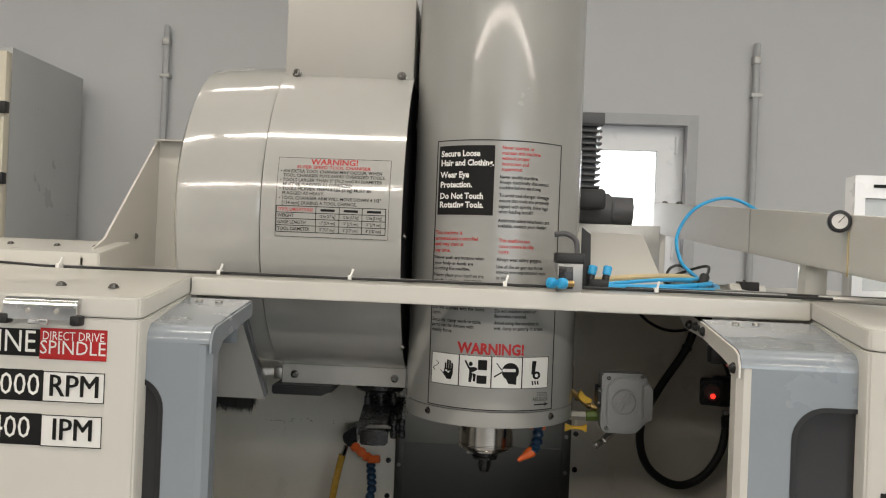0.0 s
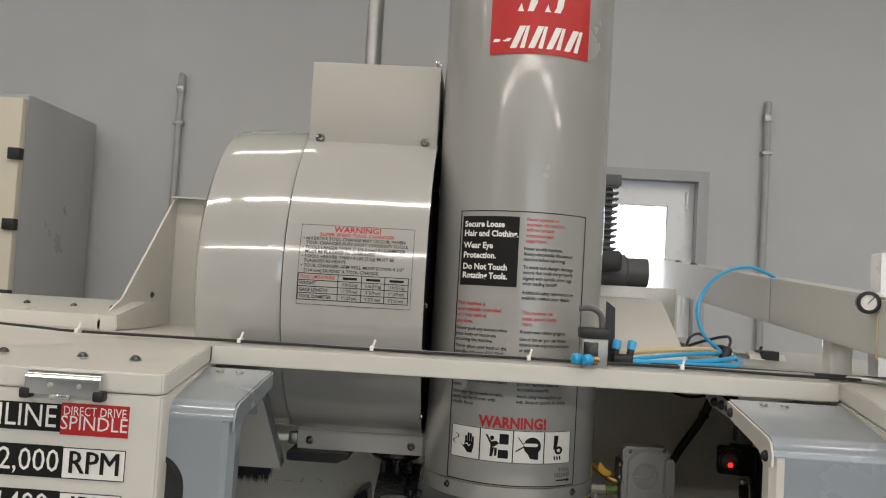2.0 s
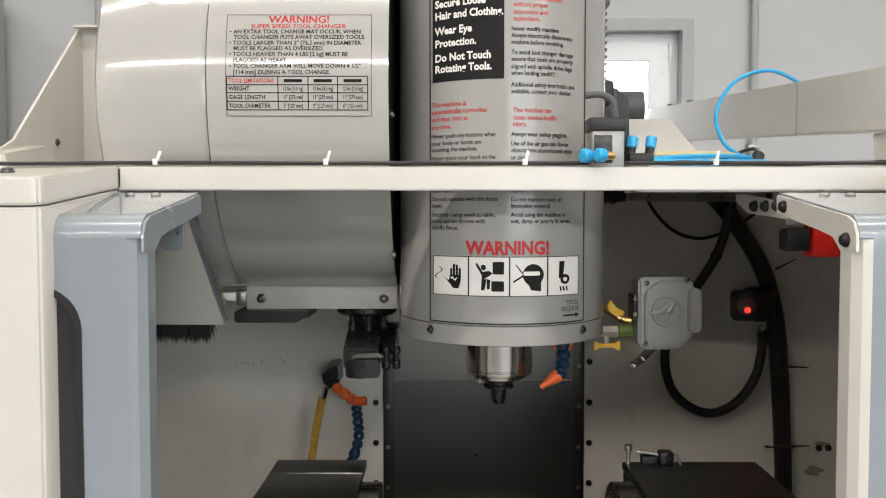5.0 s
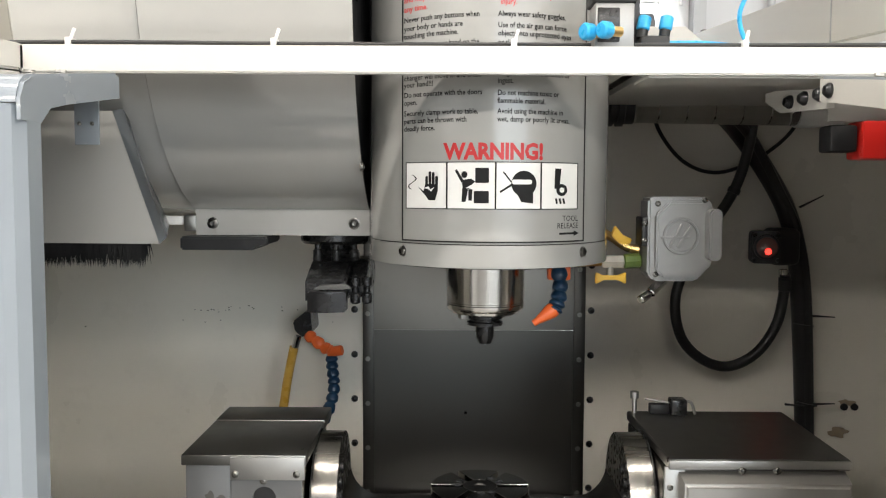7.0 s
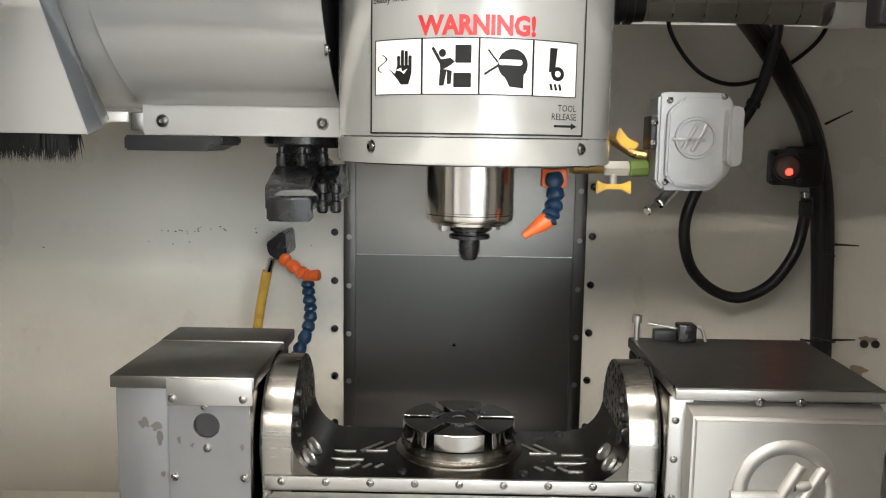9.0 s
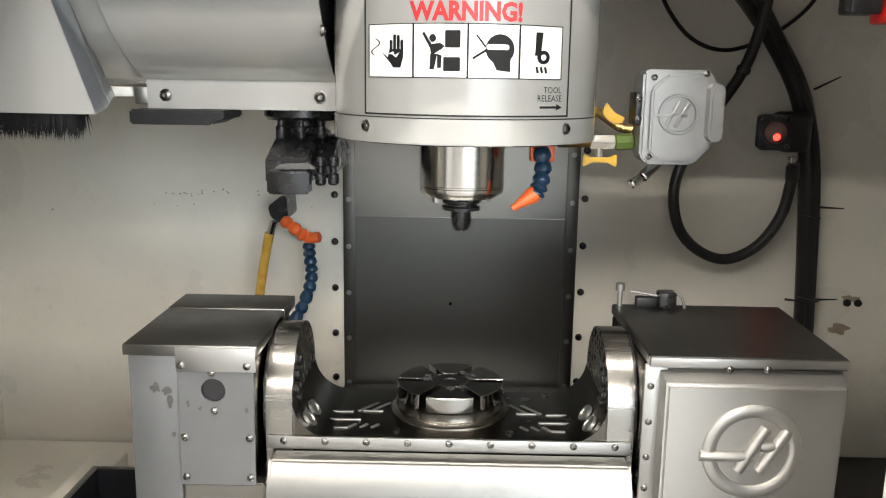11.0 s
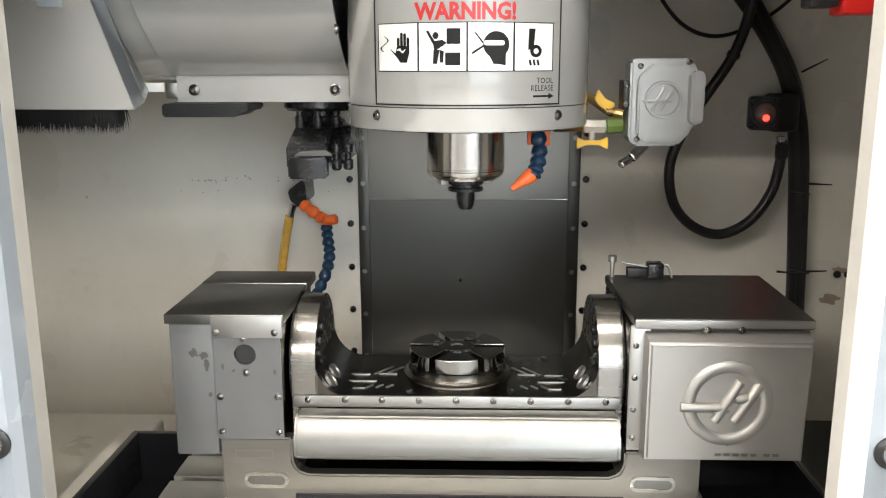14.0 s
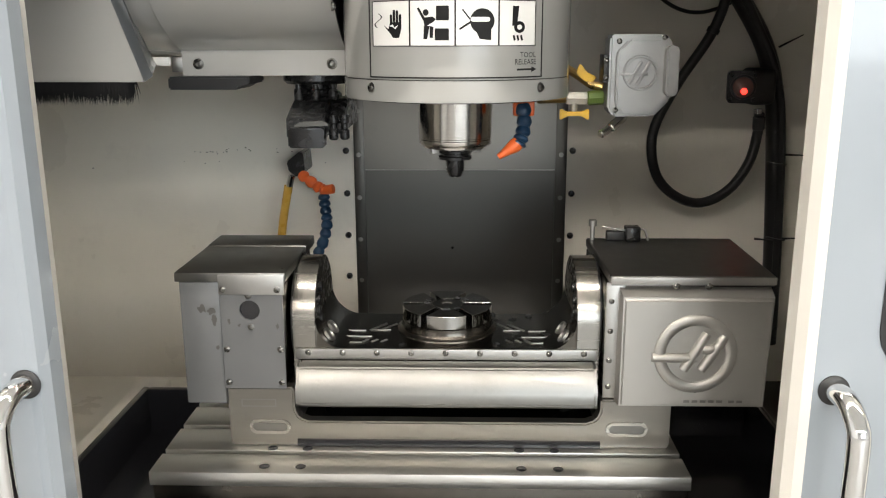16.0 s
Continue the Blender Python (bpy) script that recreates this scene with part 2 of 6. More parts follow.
def tube(points, r, seg=10, n=8, bm=None, radii=None):
    b = bmesh.new()
    pts = smooth_path(points, n)
    rings = []
    u = None
    for i, p in enumerate(pts):
        d = (pts[min(i + 1, len(pts) - 1)] - pts[max(i - 1, 0)]).normalized()
        if u is None:
            u = basis(d)[0]
        u = (u - d * u.dot(d)).normalized()
        v = d.cross(u)
        rr = r if radii is None else radii(i / (len(pts) - 1))
        rings.append([b.verts.new(p + (u * math.cos(2 * math.pi * k / seg) + v * math.sin(2 * math.pi * k / seg)) * rr) for k in range(seg)])
    for p, q in zip(rings, rings[1:]):
        for k in range(seg):
            b.faces.new((p[k], p[(k + 1) % seg], q[(k + 1) % seg], q[k]))
    b.faces.new(rings[0])
    b.faces.new(rings[-1])
    return join(bm, b)


def prism(poly, axis, a0, a1, bevel=0.0, bm=None, seg=2):
    """A polygon in the plane across the axis, pushed from a0 to a1. x: (y, z); y: (x, z); z: (x, y)."""
    b = bmesh.new()
    put = {"x": lambda p, a: (a, p[0], p[1]), "y": lambda p, a: (p[0], a, p[1]), "z": lambda p, a: (p[0], p[1], a)}[axis]
    r0 = [b.verts.new(put(p, a0)) for p in poly]
    r1 = [b.verts.new(put(p, a1)) for p in poly]
    k = len(poly)
    b.faces.new(r0)
    b.faces.new(r1)
    for i in range(k):
        b.faces.new((r0[i], r0[(i + 1) % k], r1[(i + 1) % k], r1[i]))
    if bevel:
        bmesh.ops.recalc_face_normals(b, faces=b.faces)
        es = [e for e in b.edges if e.calc_face_angle(0) > 0.4]
        bmesh.ops.bevel(b, geom=es, offset=bevel, segments=seg, affect="EDGES")
    return join(bm, b)


def sheet(profile, axis, a0, a1, thick, bm=None):
    """A bent sheet: an open profile with thickness, pushed along the axis."""
    pts = [Vector((p[0], p[1])) for p in profile]
    nor = []
    for i in range(len(pts)):
        d = (pts[min(i + 1, len(pts) - 1)] - pts[max(i - 1, 0)]).normalized()
        nor.append(Vector((-d.y, d.x)))
    poly = pts + [p + q * thick for p, q in zip(reversed(pts), reversed(nor))]
    return prism([(p.x, p.y) for p in poly], axis, a0, a1, bm=bm)


def holed(outer, inner, put, thick, way):
    """A flat plate with a hole, both outlines as 2D points; way is its thickness direction."""
    b = bmesh.new()
    es = []
    for loop in (outer, inner):
        vs = [b.verts.new(put(p)) for p in loop]
        es += [b.edges.new((vs[i], vs[(i + 1) % len(vs)])) for i in range(len(vs))]
    bmesh.ops.triangle_fill(b, use_beauty=True, edges=es)
    ext = bmesh.ops.extrude_face_region(b, geom=b.faces[:])
    for v in ext["geom"]:
        if isinstance(v, bmesh.types.BMVert):
            v.co += Vector(way) * thick
    return b


def rounded(x0, x1, y0, y1, r, n=6, corners=(1, 1, 1, 1)):
    """Outline of a rounded rectangle; corners: lower left, lower right, upper right, upper left."""
    out = []
    for (cx, cy, a, on) in ((x0, y0, 180, corners[0]), (x1, y0, 270, corners[1]), (x1, y1, 0, corners[2]), (x0, y1, 90, corners[3])):
        if not on:
            out.append((cx, cy))
            continue
        ox = cx + r if cx == x0 else cx - r
        oy = cy + r if cy == y0 else cy - r
        for i in range(n + 1):
            t = radians(a + 90 * i / n)
            out.append((ox + r * math.cos(t), oy + r * math.sin(t)))
    return out


def screw(parent, at, way, r=0.005, name="screw", material=None):
    """A domed socket screw with a recessed hex."""
    b = lathe(at, way, [(r * 1.25, -0.002), (r * 1.25, 0.0006), (r, 0.001), (r * 0.95, r * 0.45), (r * 0.5, r * 0.7), (r * 0.45, r * 0.25), (0.0, r * 0.2)], 12, close=False)
    return part(name, b, material or M_SCREW, parent)


def lettering(name, rows, put, material, parent, label="", bold=0.0):
    """Rows of (text, u, v, size, align, squeeze), laid on a surface by put(u, v); each row is a part."""
    if len(rows) > 1:
        return [lettering(name, [row], put, material, parent, label, bold) for row in rows]
    made = []
    for body, u, v, size, align, squeeze in rows:
        c = bpy.data.curves.new("t", "FONT")
        c.body, c.size, c.align_x, c.align_y, c.offset = body, size, align, "CENTER", (bold * size if bold > 0.011 else 0.0)
        c.resolution_u = 2
        made.append((new("t", c), u, v, squeeze))
    dg = bpy.context.evaluated_depsgraph_get()
    b = bmesh.new()
    for ob, u, v, squeeze in made:
        me = bpy.data.meshes.new_from_object(ob.evaluated_get(dg))
        for shift in ((0.0, ob.data.size * 0.045) if 0 < bold <= 0.011 else (0.0,)):
            n0 = len(b.verts)
            b.from_mesh(me)
            b.verts.ensure_lookup_table()
            for w in b.verts[n0:]:
                w.co = Vector(put(u + w.co.x * squeeze + shift, v + w.co.y)) + Vector((0, -shift * 0.5, 0))
        bpy.data.meshes.remove(me)
    for ob, *_ in made:
        c = ob.data
        bpy.data.objects.remove(ob)
        bpy.data.curves.remove(c)
    return part(name, b, material, parent, label)


def patch(u0, u1, v0, v1, put, n=8, bm=None):
    """A thin printed rectangle on a surface."""
    b = bmesh.new()
    nu = max(1, min(n, math.ceil(abs(u1 - u0) / 0.008)))
    nv = max(1, min(n, math.ceil(abs(v1 - v0) / 0.008)))
    grid = [[b.verts.new(put(u0 + (u1 - u0) * i / nu, v0 + (v1 - v0) * j / nv)) for i in range(nu + 1)] for j in range(nv + 1)]
    for j in range(nv):
        for i in range(nu):
            b.faces.new((grid[j][i], grid[j][i + 1], grid[j + 1][i + 1], grid[j + 1][i]))
    return join(bm, b)


def outline(u0, u1, v0, v1, w, put, bm=None):
    for a in ((u0, u1, v0, v0 + w), (u0, u1, v1 - w, v1), (u0, u0 + w, v0 + w, v1 - w), (u1 - w, u1, v0 + w, v1 - w)):
        bm = patch(*a, put, 24, bm)
    return bm


def blob(poly, put, bm=None):
    """A printed flat shape."""
    b = bmesh.new()
    b.faces.new([b.verts.new(put(*p)) for p in poly])
    bmesh.ops.triangulate(b, faces=b.faces[:])
    return join(bm, b)


def disc(cu, cv, ru, rv, n=16, a0=0, a1=360):
    return [(cu + ru * math.cos(radians(a0 + (a1 - a0) * i / n)), cv + rv * math.sin(radians(a0 + (a1 - a0) * i / n))) for i in range(n)]

# ---- room ----
room_wall = thing("wall_north", "white plastered workshop wall with a small window", "wall", kind="structure")
WX0, WX1, WZ0, WZ1 = 0.42, 1.036, 1.75, 2.561
SX1, SZ1 = 1.04, 2.575
part("wall_panel", holed([(-5, 0), (8, 0), (8, 4.3), (-5, 4.3)], [(WX0, WZ0), (WX1, WZ0), (WX1, WZ1), (WX0, WZ1)], lambda p: (p[0], 2.05, p[1]), 0.25, (0, 1, 0)), M_WALL, room_wall)
solo("wall_east", box(8, 8.2, -11.5, 2.3, 0, 4.3), M_WALL, "white plastered workshop side wall", "wall", kind="structure")
solo("wall_west", box(-5.2, -5, -11.5, 2.3, 0, 4.3), M_WALL, "white plastered workshop side wall", "wall", kind="structure")
sw = holed([(-5, 0), (8, 0), (8, 4.3), (-5, 4.3)], [(0.5, 1.3), (7.5, 1.3), (7.5, 4.0), (0.5, 4.0)], lambda p: (p[0], -11.5, p[1]), 0.2, (0, -1, 0))
solo("wall_south", sw, M_WALL, "white workshop wall with a wide window band", "wall", kind="structure")
solo("floor", box(-5, 8, -11.5, 2.05, -0.1, 0), M_ROOMFLOOR, "grey sealed workshop floor", "floor", kind="structure")
solo("ceiling", box(-5.2, 8.2, -11.7, 2.3, 4.3, 4.45), M_CEIL, "white workshop ceiling", "ceiling", kind="structure")

# ceiling lamps: long rows of bare tubes
lamp = thing("fluorescent_lamp", "long white fluorescent ceiling lamp, switched on", "lamp", "rows of ceiling lamps")
part("body", box(-1.4, 1.4, -0.06, 0.06, 0.02, 0.09, 0.01), M_PVC, lamp)
part("diffuser", box(-1.38, 1.38, -0.05, 0.05, -0.02, 0.018, 0.008), M_LAMP, lamp, "glowing white diffuser")
part("hanger", rod((-0.9, 0, 0.09), (-0.9, 0, 0.2), 0.01, 8), M_PIPE, lamp)
part("hanger", rod((0.9, 0, 0.09), (0.9, 0, 0.2), 0.01, 8), M_PIPE, lamp)
ROWS = [(x, y, w) for y, w in ((0.25, 14), (-1.68, 80)) for x in (-3.1, -0.15, 2.8)]
# the row at -6.5 is an added twin that doubles the front light
ROWS += [(x, y, 125) for y in (-6.2, -6.5) for x in (-3.55, -0.6, 2.35, 5.3)]
lamp.matrix_basis = pose(*ROWS[0][:2], 4.1)
for x, y, w in ROWS:
    area("fluorescent_light", pose(x, y, 4.07), 2.76, 0.1, w, (1.0, 0.94, 0.86))
for x, y, w in ROWS[1:]:
    copy_thing(lamp, pose(x, y, 4.1))

# small window in the north wall
win = thing("window_1", "white plastic tilt window with bright daylight behind", "window", kind="structure")
fr = holed(rounded(WX0 - 0.05, WX1 + 0.05, WZ0 - 0.05, WZ1 + 0.05, 0.002, 1), [(WX0, WZ0), (WX1 - 0.004, WZ0), (WX1 - 0.004, WZ1 - 0.004), (WX0, WZ1 - 0.004)], lambda p: (p[0], 2.03, p[1]), 0.025, (0, 1, 0))
part("casing", fr, M_CONDUIT, win, "grey painted casing")
part("frame", holed([(WX0, WZ0), (WX1 - 0.002, WZ0), (WX1 - 0.002, WZ1 - 0.002), (WX0, WZ1 - 0.002)], [(WX0 + 0.05, WZ0 + 0.05), (SX1 - 0.065, WZ0 + 0.05), (SX1 - 0.065, SZ1 - 0.075), (WX0 + 0.05, SZ1 - 0.075)], lambda p: (p[0], 2.12, p[1]), 0.06, (0, 1, 0)), M_PVC, win)
part("sash", holed([(WX0 + 0.045, WZ0 + 0.045), (SX1 - 0.055, WZ0 + 0.045), (SX1 - 0.055, SZ1 - 0.065), (WX0 + 0.045, SZ1 - 0.065)], [(WX0 + 0.12, WZ0 + 0.12), (SX1 - 0.145, WZ0 + 0.12), (SX1 - 0.145, SZ1 - 0.145), (WX0 + 0.12, SZ1 - 0.145)], lambda p: (p[0], 2.10, p[1]), 0.05, (0, 1, 0)), M_PVC, win)
gas = holed([(WX0 + 0.118, WZ0 + 0.118), (SX1 - 0.143, WZ0 + 0.118), (SX1 - 0.143, SZ1 - 0.143), (WX0 + 0.118, SZ1 - 0.143)], [(WX0 + 0.125, WZ0 + 0.125), (SX1 - 0.15, WZ0 + 0.125), (SX1 - 0.15, SZ1 - 0.15), (WX0 + 0.125, SZ1 - 0.15)], lambda p: (p[0], 2.108, p[1]), 0.012, (0, 1, 0))
part("gasket", gas, M_PIPE, win, "grey pane gasket")
pane = part("pane", box(WX0 + 0.11, SX1 - 0.135, 2.125, 2.131, WZ0 + 0.11, SZ1 - 0.135), M_GLASS, win)
pane.visible_shadow = False
for z in (SZ1 - 0.16, WZ0 + 0.12):
    part("hinge", rod((SX1 - 0.048, 2.095, z), (SX1 - 0.048, 2.095, z + 0.09), 0.009, 10), M_PVC, win)
solo("backdrop", box(-1.5, 3.0, 3.4, 3.45, 0.2, 4.2), M_SKYCARD, "hazy bright daylight outside the window", "backdrop", kind="structure")


def wall_pipe(x, top, label, r=0.017):
    t = thing("conduit_pipe", label, "pipe", "conduits on the wall")
    part("pipe", tube([(x, 2.02, 0.0), (x, 2.02, 1.2), (x, 2.02, top - 0.06), (x + 0.002, 2.03, top)], r, 14), M_CONDUIT, t)
    for z in (top - 0.19, top - 0.9):
        part("clamp", box(x - 0.027, x + 0.027, 2.0, 2.045, z, z + 0.02, 0.003), M_PIPE, t)
    part("end_cap", box(x - 0.020, x + 0.018, 2.0, 2.045, top - 0.02, top + 0.02, 0.006), M_PIPE, t)


wall_pipe(-1.70, 2.905, "short grey metal conduit clamped to the plaster wall")
wall_pipe(1.366, 2.90, "grey metal conduit clamped to the plaster wall beside the window")

cab = thing("electrical_cabinet", "tall grey steel cabinet with cream door and black hinges", "cabinet")
part("body", box(-3.1, -2.115, 1.30, 1.97, 0.0, 2.687, 0.004), M_CABINET, cab)
part("door", box(-3.1, -2.112, 1.25, 1.296, 0.05, 2.66, 0.006), M_CREAM, cab, "cream painted door")
for z in (0.6, 1.765, 2.075, 2.385):
    part("hinge", box(-2.150, -2.095, 1.222, 1.262, z, z + 0.05, 0.004), M_BLACK, cab, "black hinge")

# ---- machine enclosure ----
enc = thing("machine_enclosure", "cream-white sheet steel enclosure of a machining centre, open in front", "machine")
part("top_beam", prism([(-0.60, 1.737), (-0.60, 1.774), (-0.52, 1.781), (-0.50, 1.781), (-0.50, 1.76), (-0.585, 1.757), (-0.585, 1.737)], "x", -0.625, 0.665, 0.002), M_WHITE, enc)


def slope_front(b):
    """The front cabinets' roof falls gently towards the front."""
    for v in b.verts:
        if v.co.z > 1.5 and v.co.y < -0.60:
            v.co.z += (v.co.y + 0.60) * 0.095


for s, x0, x1, y1 in ((-1, -1.5, -0.622, -0.3), (1, 0.652, 1.5, -0.3)):
    a, b_ = (x0, x1)
    # front cabinet: face, chamfered inner edge, side cheek, roof
    if s < 0:
        plan = [(x0, -0.92), (-0.615, -0.92), (-0.603, -0.914), (-0.597, -0.90), (-0.622, -0.60), (-0.624, -0.60), (-0.624, -0.55), (x0, -0.55)]
    else:
        plan = [(x1, -0.92), (0.655, -0.92), (0.642, -0.914), (0.636, -0.90), (0.666, -0.60), (0.668, -0.60), (0.668, -0.55), (x1, -0.55)]
    bm = prism(plan, "z", 0.1, 1.738, 0.003)
    slope_front(bm)
    part("front_panel", bm, M_WHITE, enc)
    roof = [(p[0], p[1]) for p in plan[:-2]] + ([(-0.624, -0.30), (x0, -0.30)] if s < 0 else [(0.668, -0.30), (x1, -0.30)])
    bm = prism(roof[:5] + [(roof[4][0] + 0.001 * s, -0.60)] + roof[6:], "z", 1.740, 1.776, 0.003)
    slope_front(bm)
    part("roof_panel", bm, M_WHITE, enc)
for x, y in ((-0.70, -0.80), (-0.80, -0.80), (-0.95, -0.8), (0.74, -0.82), (0.9, -0.82)):
    screw(enc, (x, y, 1.777 + (y + 0.60) * 0.095), (0, -0.095, 1), 0.008)
# inside walls
part("back_wall_left", sheet([(0.42, 0.60), (0.42, 1.268), (0.3585, 1.762)], "x", -1.15, -0.262, -0.004), M_INNER, enc, "cream inside wall, slightly bent")
part("back_wall_right", sheet([(0.42, 0.60), (0.42, 1.365), (0.3848, 1.762)], "x", 0.303, 1.15, -0.004), M_INNER, enc, "cream inside wall, slightly bent")
part("side_wall", box(-1.16, -1.15, -0.60, 0.43, 0.3, 1.76), M_INNER, enc)
part("side_wall", box(1.15, 1.16, -0.60, 0.43, 0.3, 1.76), M_INNER, enc)
part("front_skirt", box(-0.62, 0.66, -0.90, -0.88, 0.1, 0.62, 0.004), M_WHITE, enc)
part("chip_floor", prism([(-0.88, 0.50), (0.44, 0.585), (0.44, 0.615), (-0.88, 0.53)], "x", -1.15, 1.15), M_INNER, enc)
part("lower_ledge", sheet([(0.40, 0.628), (0.30, 0.622), (-0.3, 0.60)], "x", -1.15, -0.62, 0.006), M_INNER, enc)
part("chip_chute", prism([(-0.83, 0.60), (-0.72, 0.80), (-0.652, 0.80), (-0.652, 0.60)], "y", -0.85, -0.02, 0.003), M_INNER, enc)
part("roof_sheet", box(0.262, 0.71, -0.50, 0.60, 1.765, 1.776), M_WHITE, enc)
part("roof_sheet", box(0.712, 1.15, -0.298, 0.60, 1.764, 1.775), M_WHITE, enc)
part("roof_sheet", box(-1.15, -0.76, -0.30, 0.45, 1.765, 1.775), M_WHITE, enc)
part("rear_roof", box(-0.76, 0.262, 0.425, 0.60, 1.765, 1.776), M_WHITE, enc)
part("rear_closing_sheet", box(-0.97, -0.262, 0.43, 0.436, 1.0, 2.1), M_WHITE, enc)
part("roof_angle", box(0.22, 0.66, -0.584, -0.50, 1.735, 1.739), M_WHITE, enc)
for x in (0.30, 0.41, 0.52, 0.62):
    screw(enc, (x, -0.585, 1.7515), (0, 1, 0), 0.004)
# stiffening channel with a gauge, rising to the rear on the right
CH = lambda y: 1.825 + (y + 0.77) * 0.072
part("roof_channel", join(None, prism([(-0.9, CH(-0.9)), (1.5, CH(1.5)), (1.5, CH(1.5) + 0.13), (-0.9, CH(-0.9) + 0.118)], "x", 0.72, 0.80, 0.004)), M_WHITE, enc)
part("channel_post", box(0.735, 0.785, -0.38, -0.33, 1.775, 1.855, 0.003), M_WHITE, enc)
part("channel_post", box(0.722, 0.798, 1.38, 1.50, 1.3, 1.99, 0.003), M_WHITE, enc)
part("channel_seam", box(0.7185, 0.7225, -0.015, -0.011, CH(0), CH(0) + 0.12), M_PIPE, enc)
for y in (0.9, 1.15):
    screw(enc, (0.74, y, CH(y) + 0.128), (0, 0, 1), 0.012)
# left rail, bracket sheet
part("left_rail", prism([(-0.36, 1.776), (-0.36, 1.812), (-0.18, 1.842), (-0.10, 1.842), (-0.10, 1.776)], "x", -1.5, -0.93, 0.003), M_WHITE, enc)
for x in (-1.32, -1.2, -1.08, -0.98):
    screw(enc, (x, -0.27, 1.828), (0, -0.16, 1), 0.007)
part("bracket_cheek", prism([(-0.36, 1.776), (-0.36, 1.80), (-0.24, 1.85), (0.08, 2.14), (0.10, 2.14), (0.10, 1.776)], "x", -0.976, -0.970, 0.0), M_WHITE, enc)
part("bracket_plate", sheet([(0.10, 1.776), (0.10, 2.145), (0.055, 2.145)], "x", -0.976, -0.60, 0.004), M_WHITE, enc)
for y, z in ((-0.2, 1.805), (-0.05, 1.86)):
    screw(enc, (-0.969, y, z), (1, 0, 0), 0.007)

# column cover plate in the middle of the back wall
col = thing("column_cover", "dark oily steel way cover of the machine column", "machine part")
part("left_strip", box(-0.265, -0.236, 0.408, 0.424, 0.55, 2.2, 0.002), M_PLATE, col)
part("right_strip", box(0.276, 0.306, 0.408, 0.424, 0.55, 2.2, 0.002), M_PLATE, col)
# reflections painted in: darker steel below the seam, paler steel above it
part("lower_sheet", box(-0.236, 0.276, 0.414, 0.426, 0.5, 1.224), M_PLATE, col, "lower steel sheet, its dark reflection put into the colour")
part("upper_sheet", box(-0.236, 0.276, 0.410, 0.424, 1.2265, 2.4), M_UPPER, col, "upper steel sheet, its paler reflection put into the colour")
part("pin", rod((0.0, 0.414, 1.012), (0.0, 0.40, 1.012), 0.004, 10), M_CHROME, col)
for k in range(9):
    z = 0.93 + k * 0.1165 - 0.236 + 0.0
    part("bolt", lathe((-0.287, 0.418, z), (0, -1, 0), [(0.009, 0), (0.009, 0.004), (0.006, 0.009), (0.0, 0.010)], 10), M_BLACKM, col)
    part("bolt", lathe((0.322, 0.418, z), (0, -1, 0), [(0.009, 0), (0.009, 0.004), (0.006, 0.009), (0.0, 0.010)], 10), M_BLACKM, col)
    for x in (-0.252, 0.291):
        part("strip_screw", lathe((x, 0.409, z - 0.01), (0, -1, 0), [(0.007, 0), (0.006, 0.003), (0.0, 0.0032)], 10), M_STEELV, col)

# ---- spindle head ----
HX, HY, HA, HB, HZ = 0.0195, -0.27, 0.203, 0.23, 1.488


def head_y(dx, off=0.0):
    return HY - (HB + off) * math.sqrt(max(0.0, 1 - (dx / (HA + off)) ** 2))


def head_put(u, v, off=0.0012):
    return (HX + u, head_y(u, off), v)


def head_print(u, v):
    return head_put(u, v, 0.0018)


def head_plan(off=0.0, n=40):
    p = [(HX + (HA + off) * math.cos(math.pi + math.pi * i / n), HY + (HB + off) * math.sin(math.pi + math.pi * i / n)) for i in range(n + 1)]
    return p + [(HX + HA + off, 0.36), (HX - HA - off, 0.36)]


head = thing("spindle_head", "tall grey painted spindle head with rounded front and warning labels", "machine part")
part("housing", prism(head_plan(), "z", HZ + 0.014, 3.3), M_HEAD, head)
part("lower_ring", prism(head_plan(0.001), "z", HZ - 0.022, HZ + 0.0125, 0.0012), M_HEAD, head)
part("bottom_plate", prism(head_plan(-0.012), "z", HZ - 0.019, HZ - 0.024), M_BLACKM, head)
for u in (-0.139, 0.139):
    screw(head, head_put(u, HZ, 0.0), (u * 2.2, -0.2, 0), 0.0075)
# printed label
LT = 2.10
L3 = lambda y: LT - (y - 122) * 0.001154
U3 = lambda x: (x - 842) / 253 * 0.281 - 0.1405
part("label_film", patch(-0.1405, 0.1405, HZ + 0.016, LT, head_put, 60), M_HEAD, head, "silver grey label film")
bm = outline(-0.1405, 0.1405, HZ + 0.0165, LT, 0.0022, head_print)
part("label_border", bm, M_INK, head, "black border line")
part("black_notice", patch(U3(847), U3(959), L3(267), L3(133), head_print, 40), M_INK, head, "black notice panel")
B = lambda u, v: head_put(u, v, 0.0026)
lettering("notice_text", [(t, U3(851), L3(y), 0.0185, "LEFT", 0.86) for t, y in (("Secure Loose", 149), ("Hair and Clothing.", 167), ("Wear Eye", 190), ("Protection.", 209), ("Do Not Touch", 231), ("Rotating Tools.", 248))], B, M_PAPER, head, "white bold safety words", 0.034)
left_red = (("This machine is", 302), ("automatically controlled", 313), ("and may start at", 324), ("any time.", 336))
right_red = (("Never operate or", 137), ("maintain this machine", 147), ("without proper", 157), ("instruction and", 168), ("supervision.", 178), ("This machine can", 314), ("cause severe bodily", 325), ("injury.", 335))
lettering("red_text", [(t, U3(845), L3(y), 0.0118, "LEFT", 0.84) for t, y in left_red], head_print, M_INKRED, head, "red safety words", 0.014)
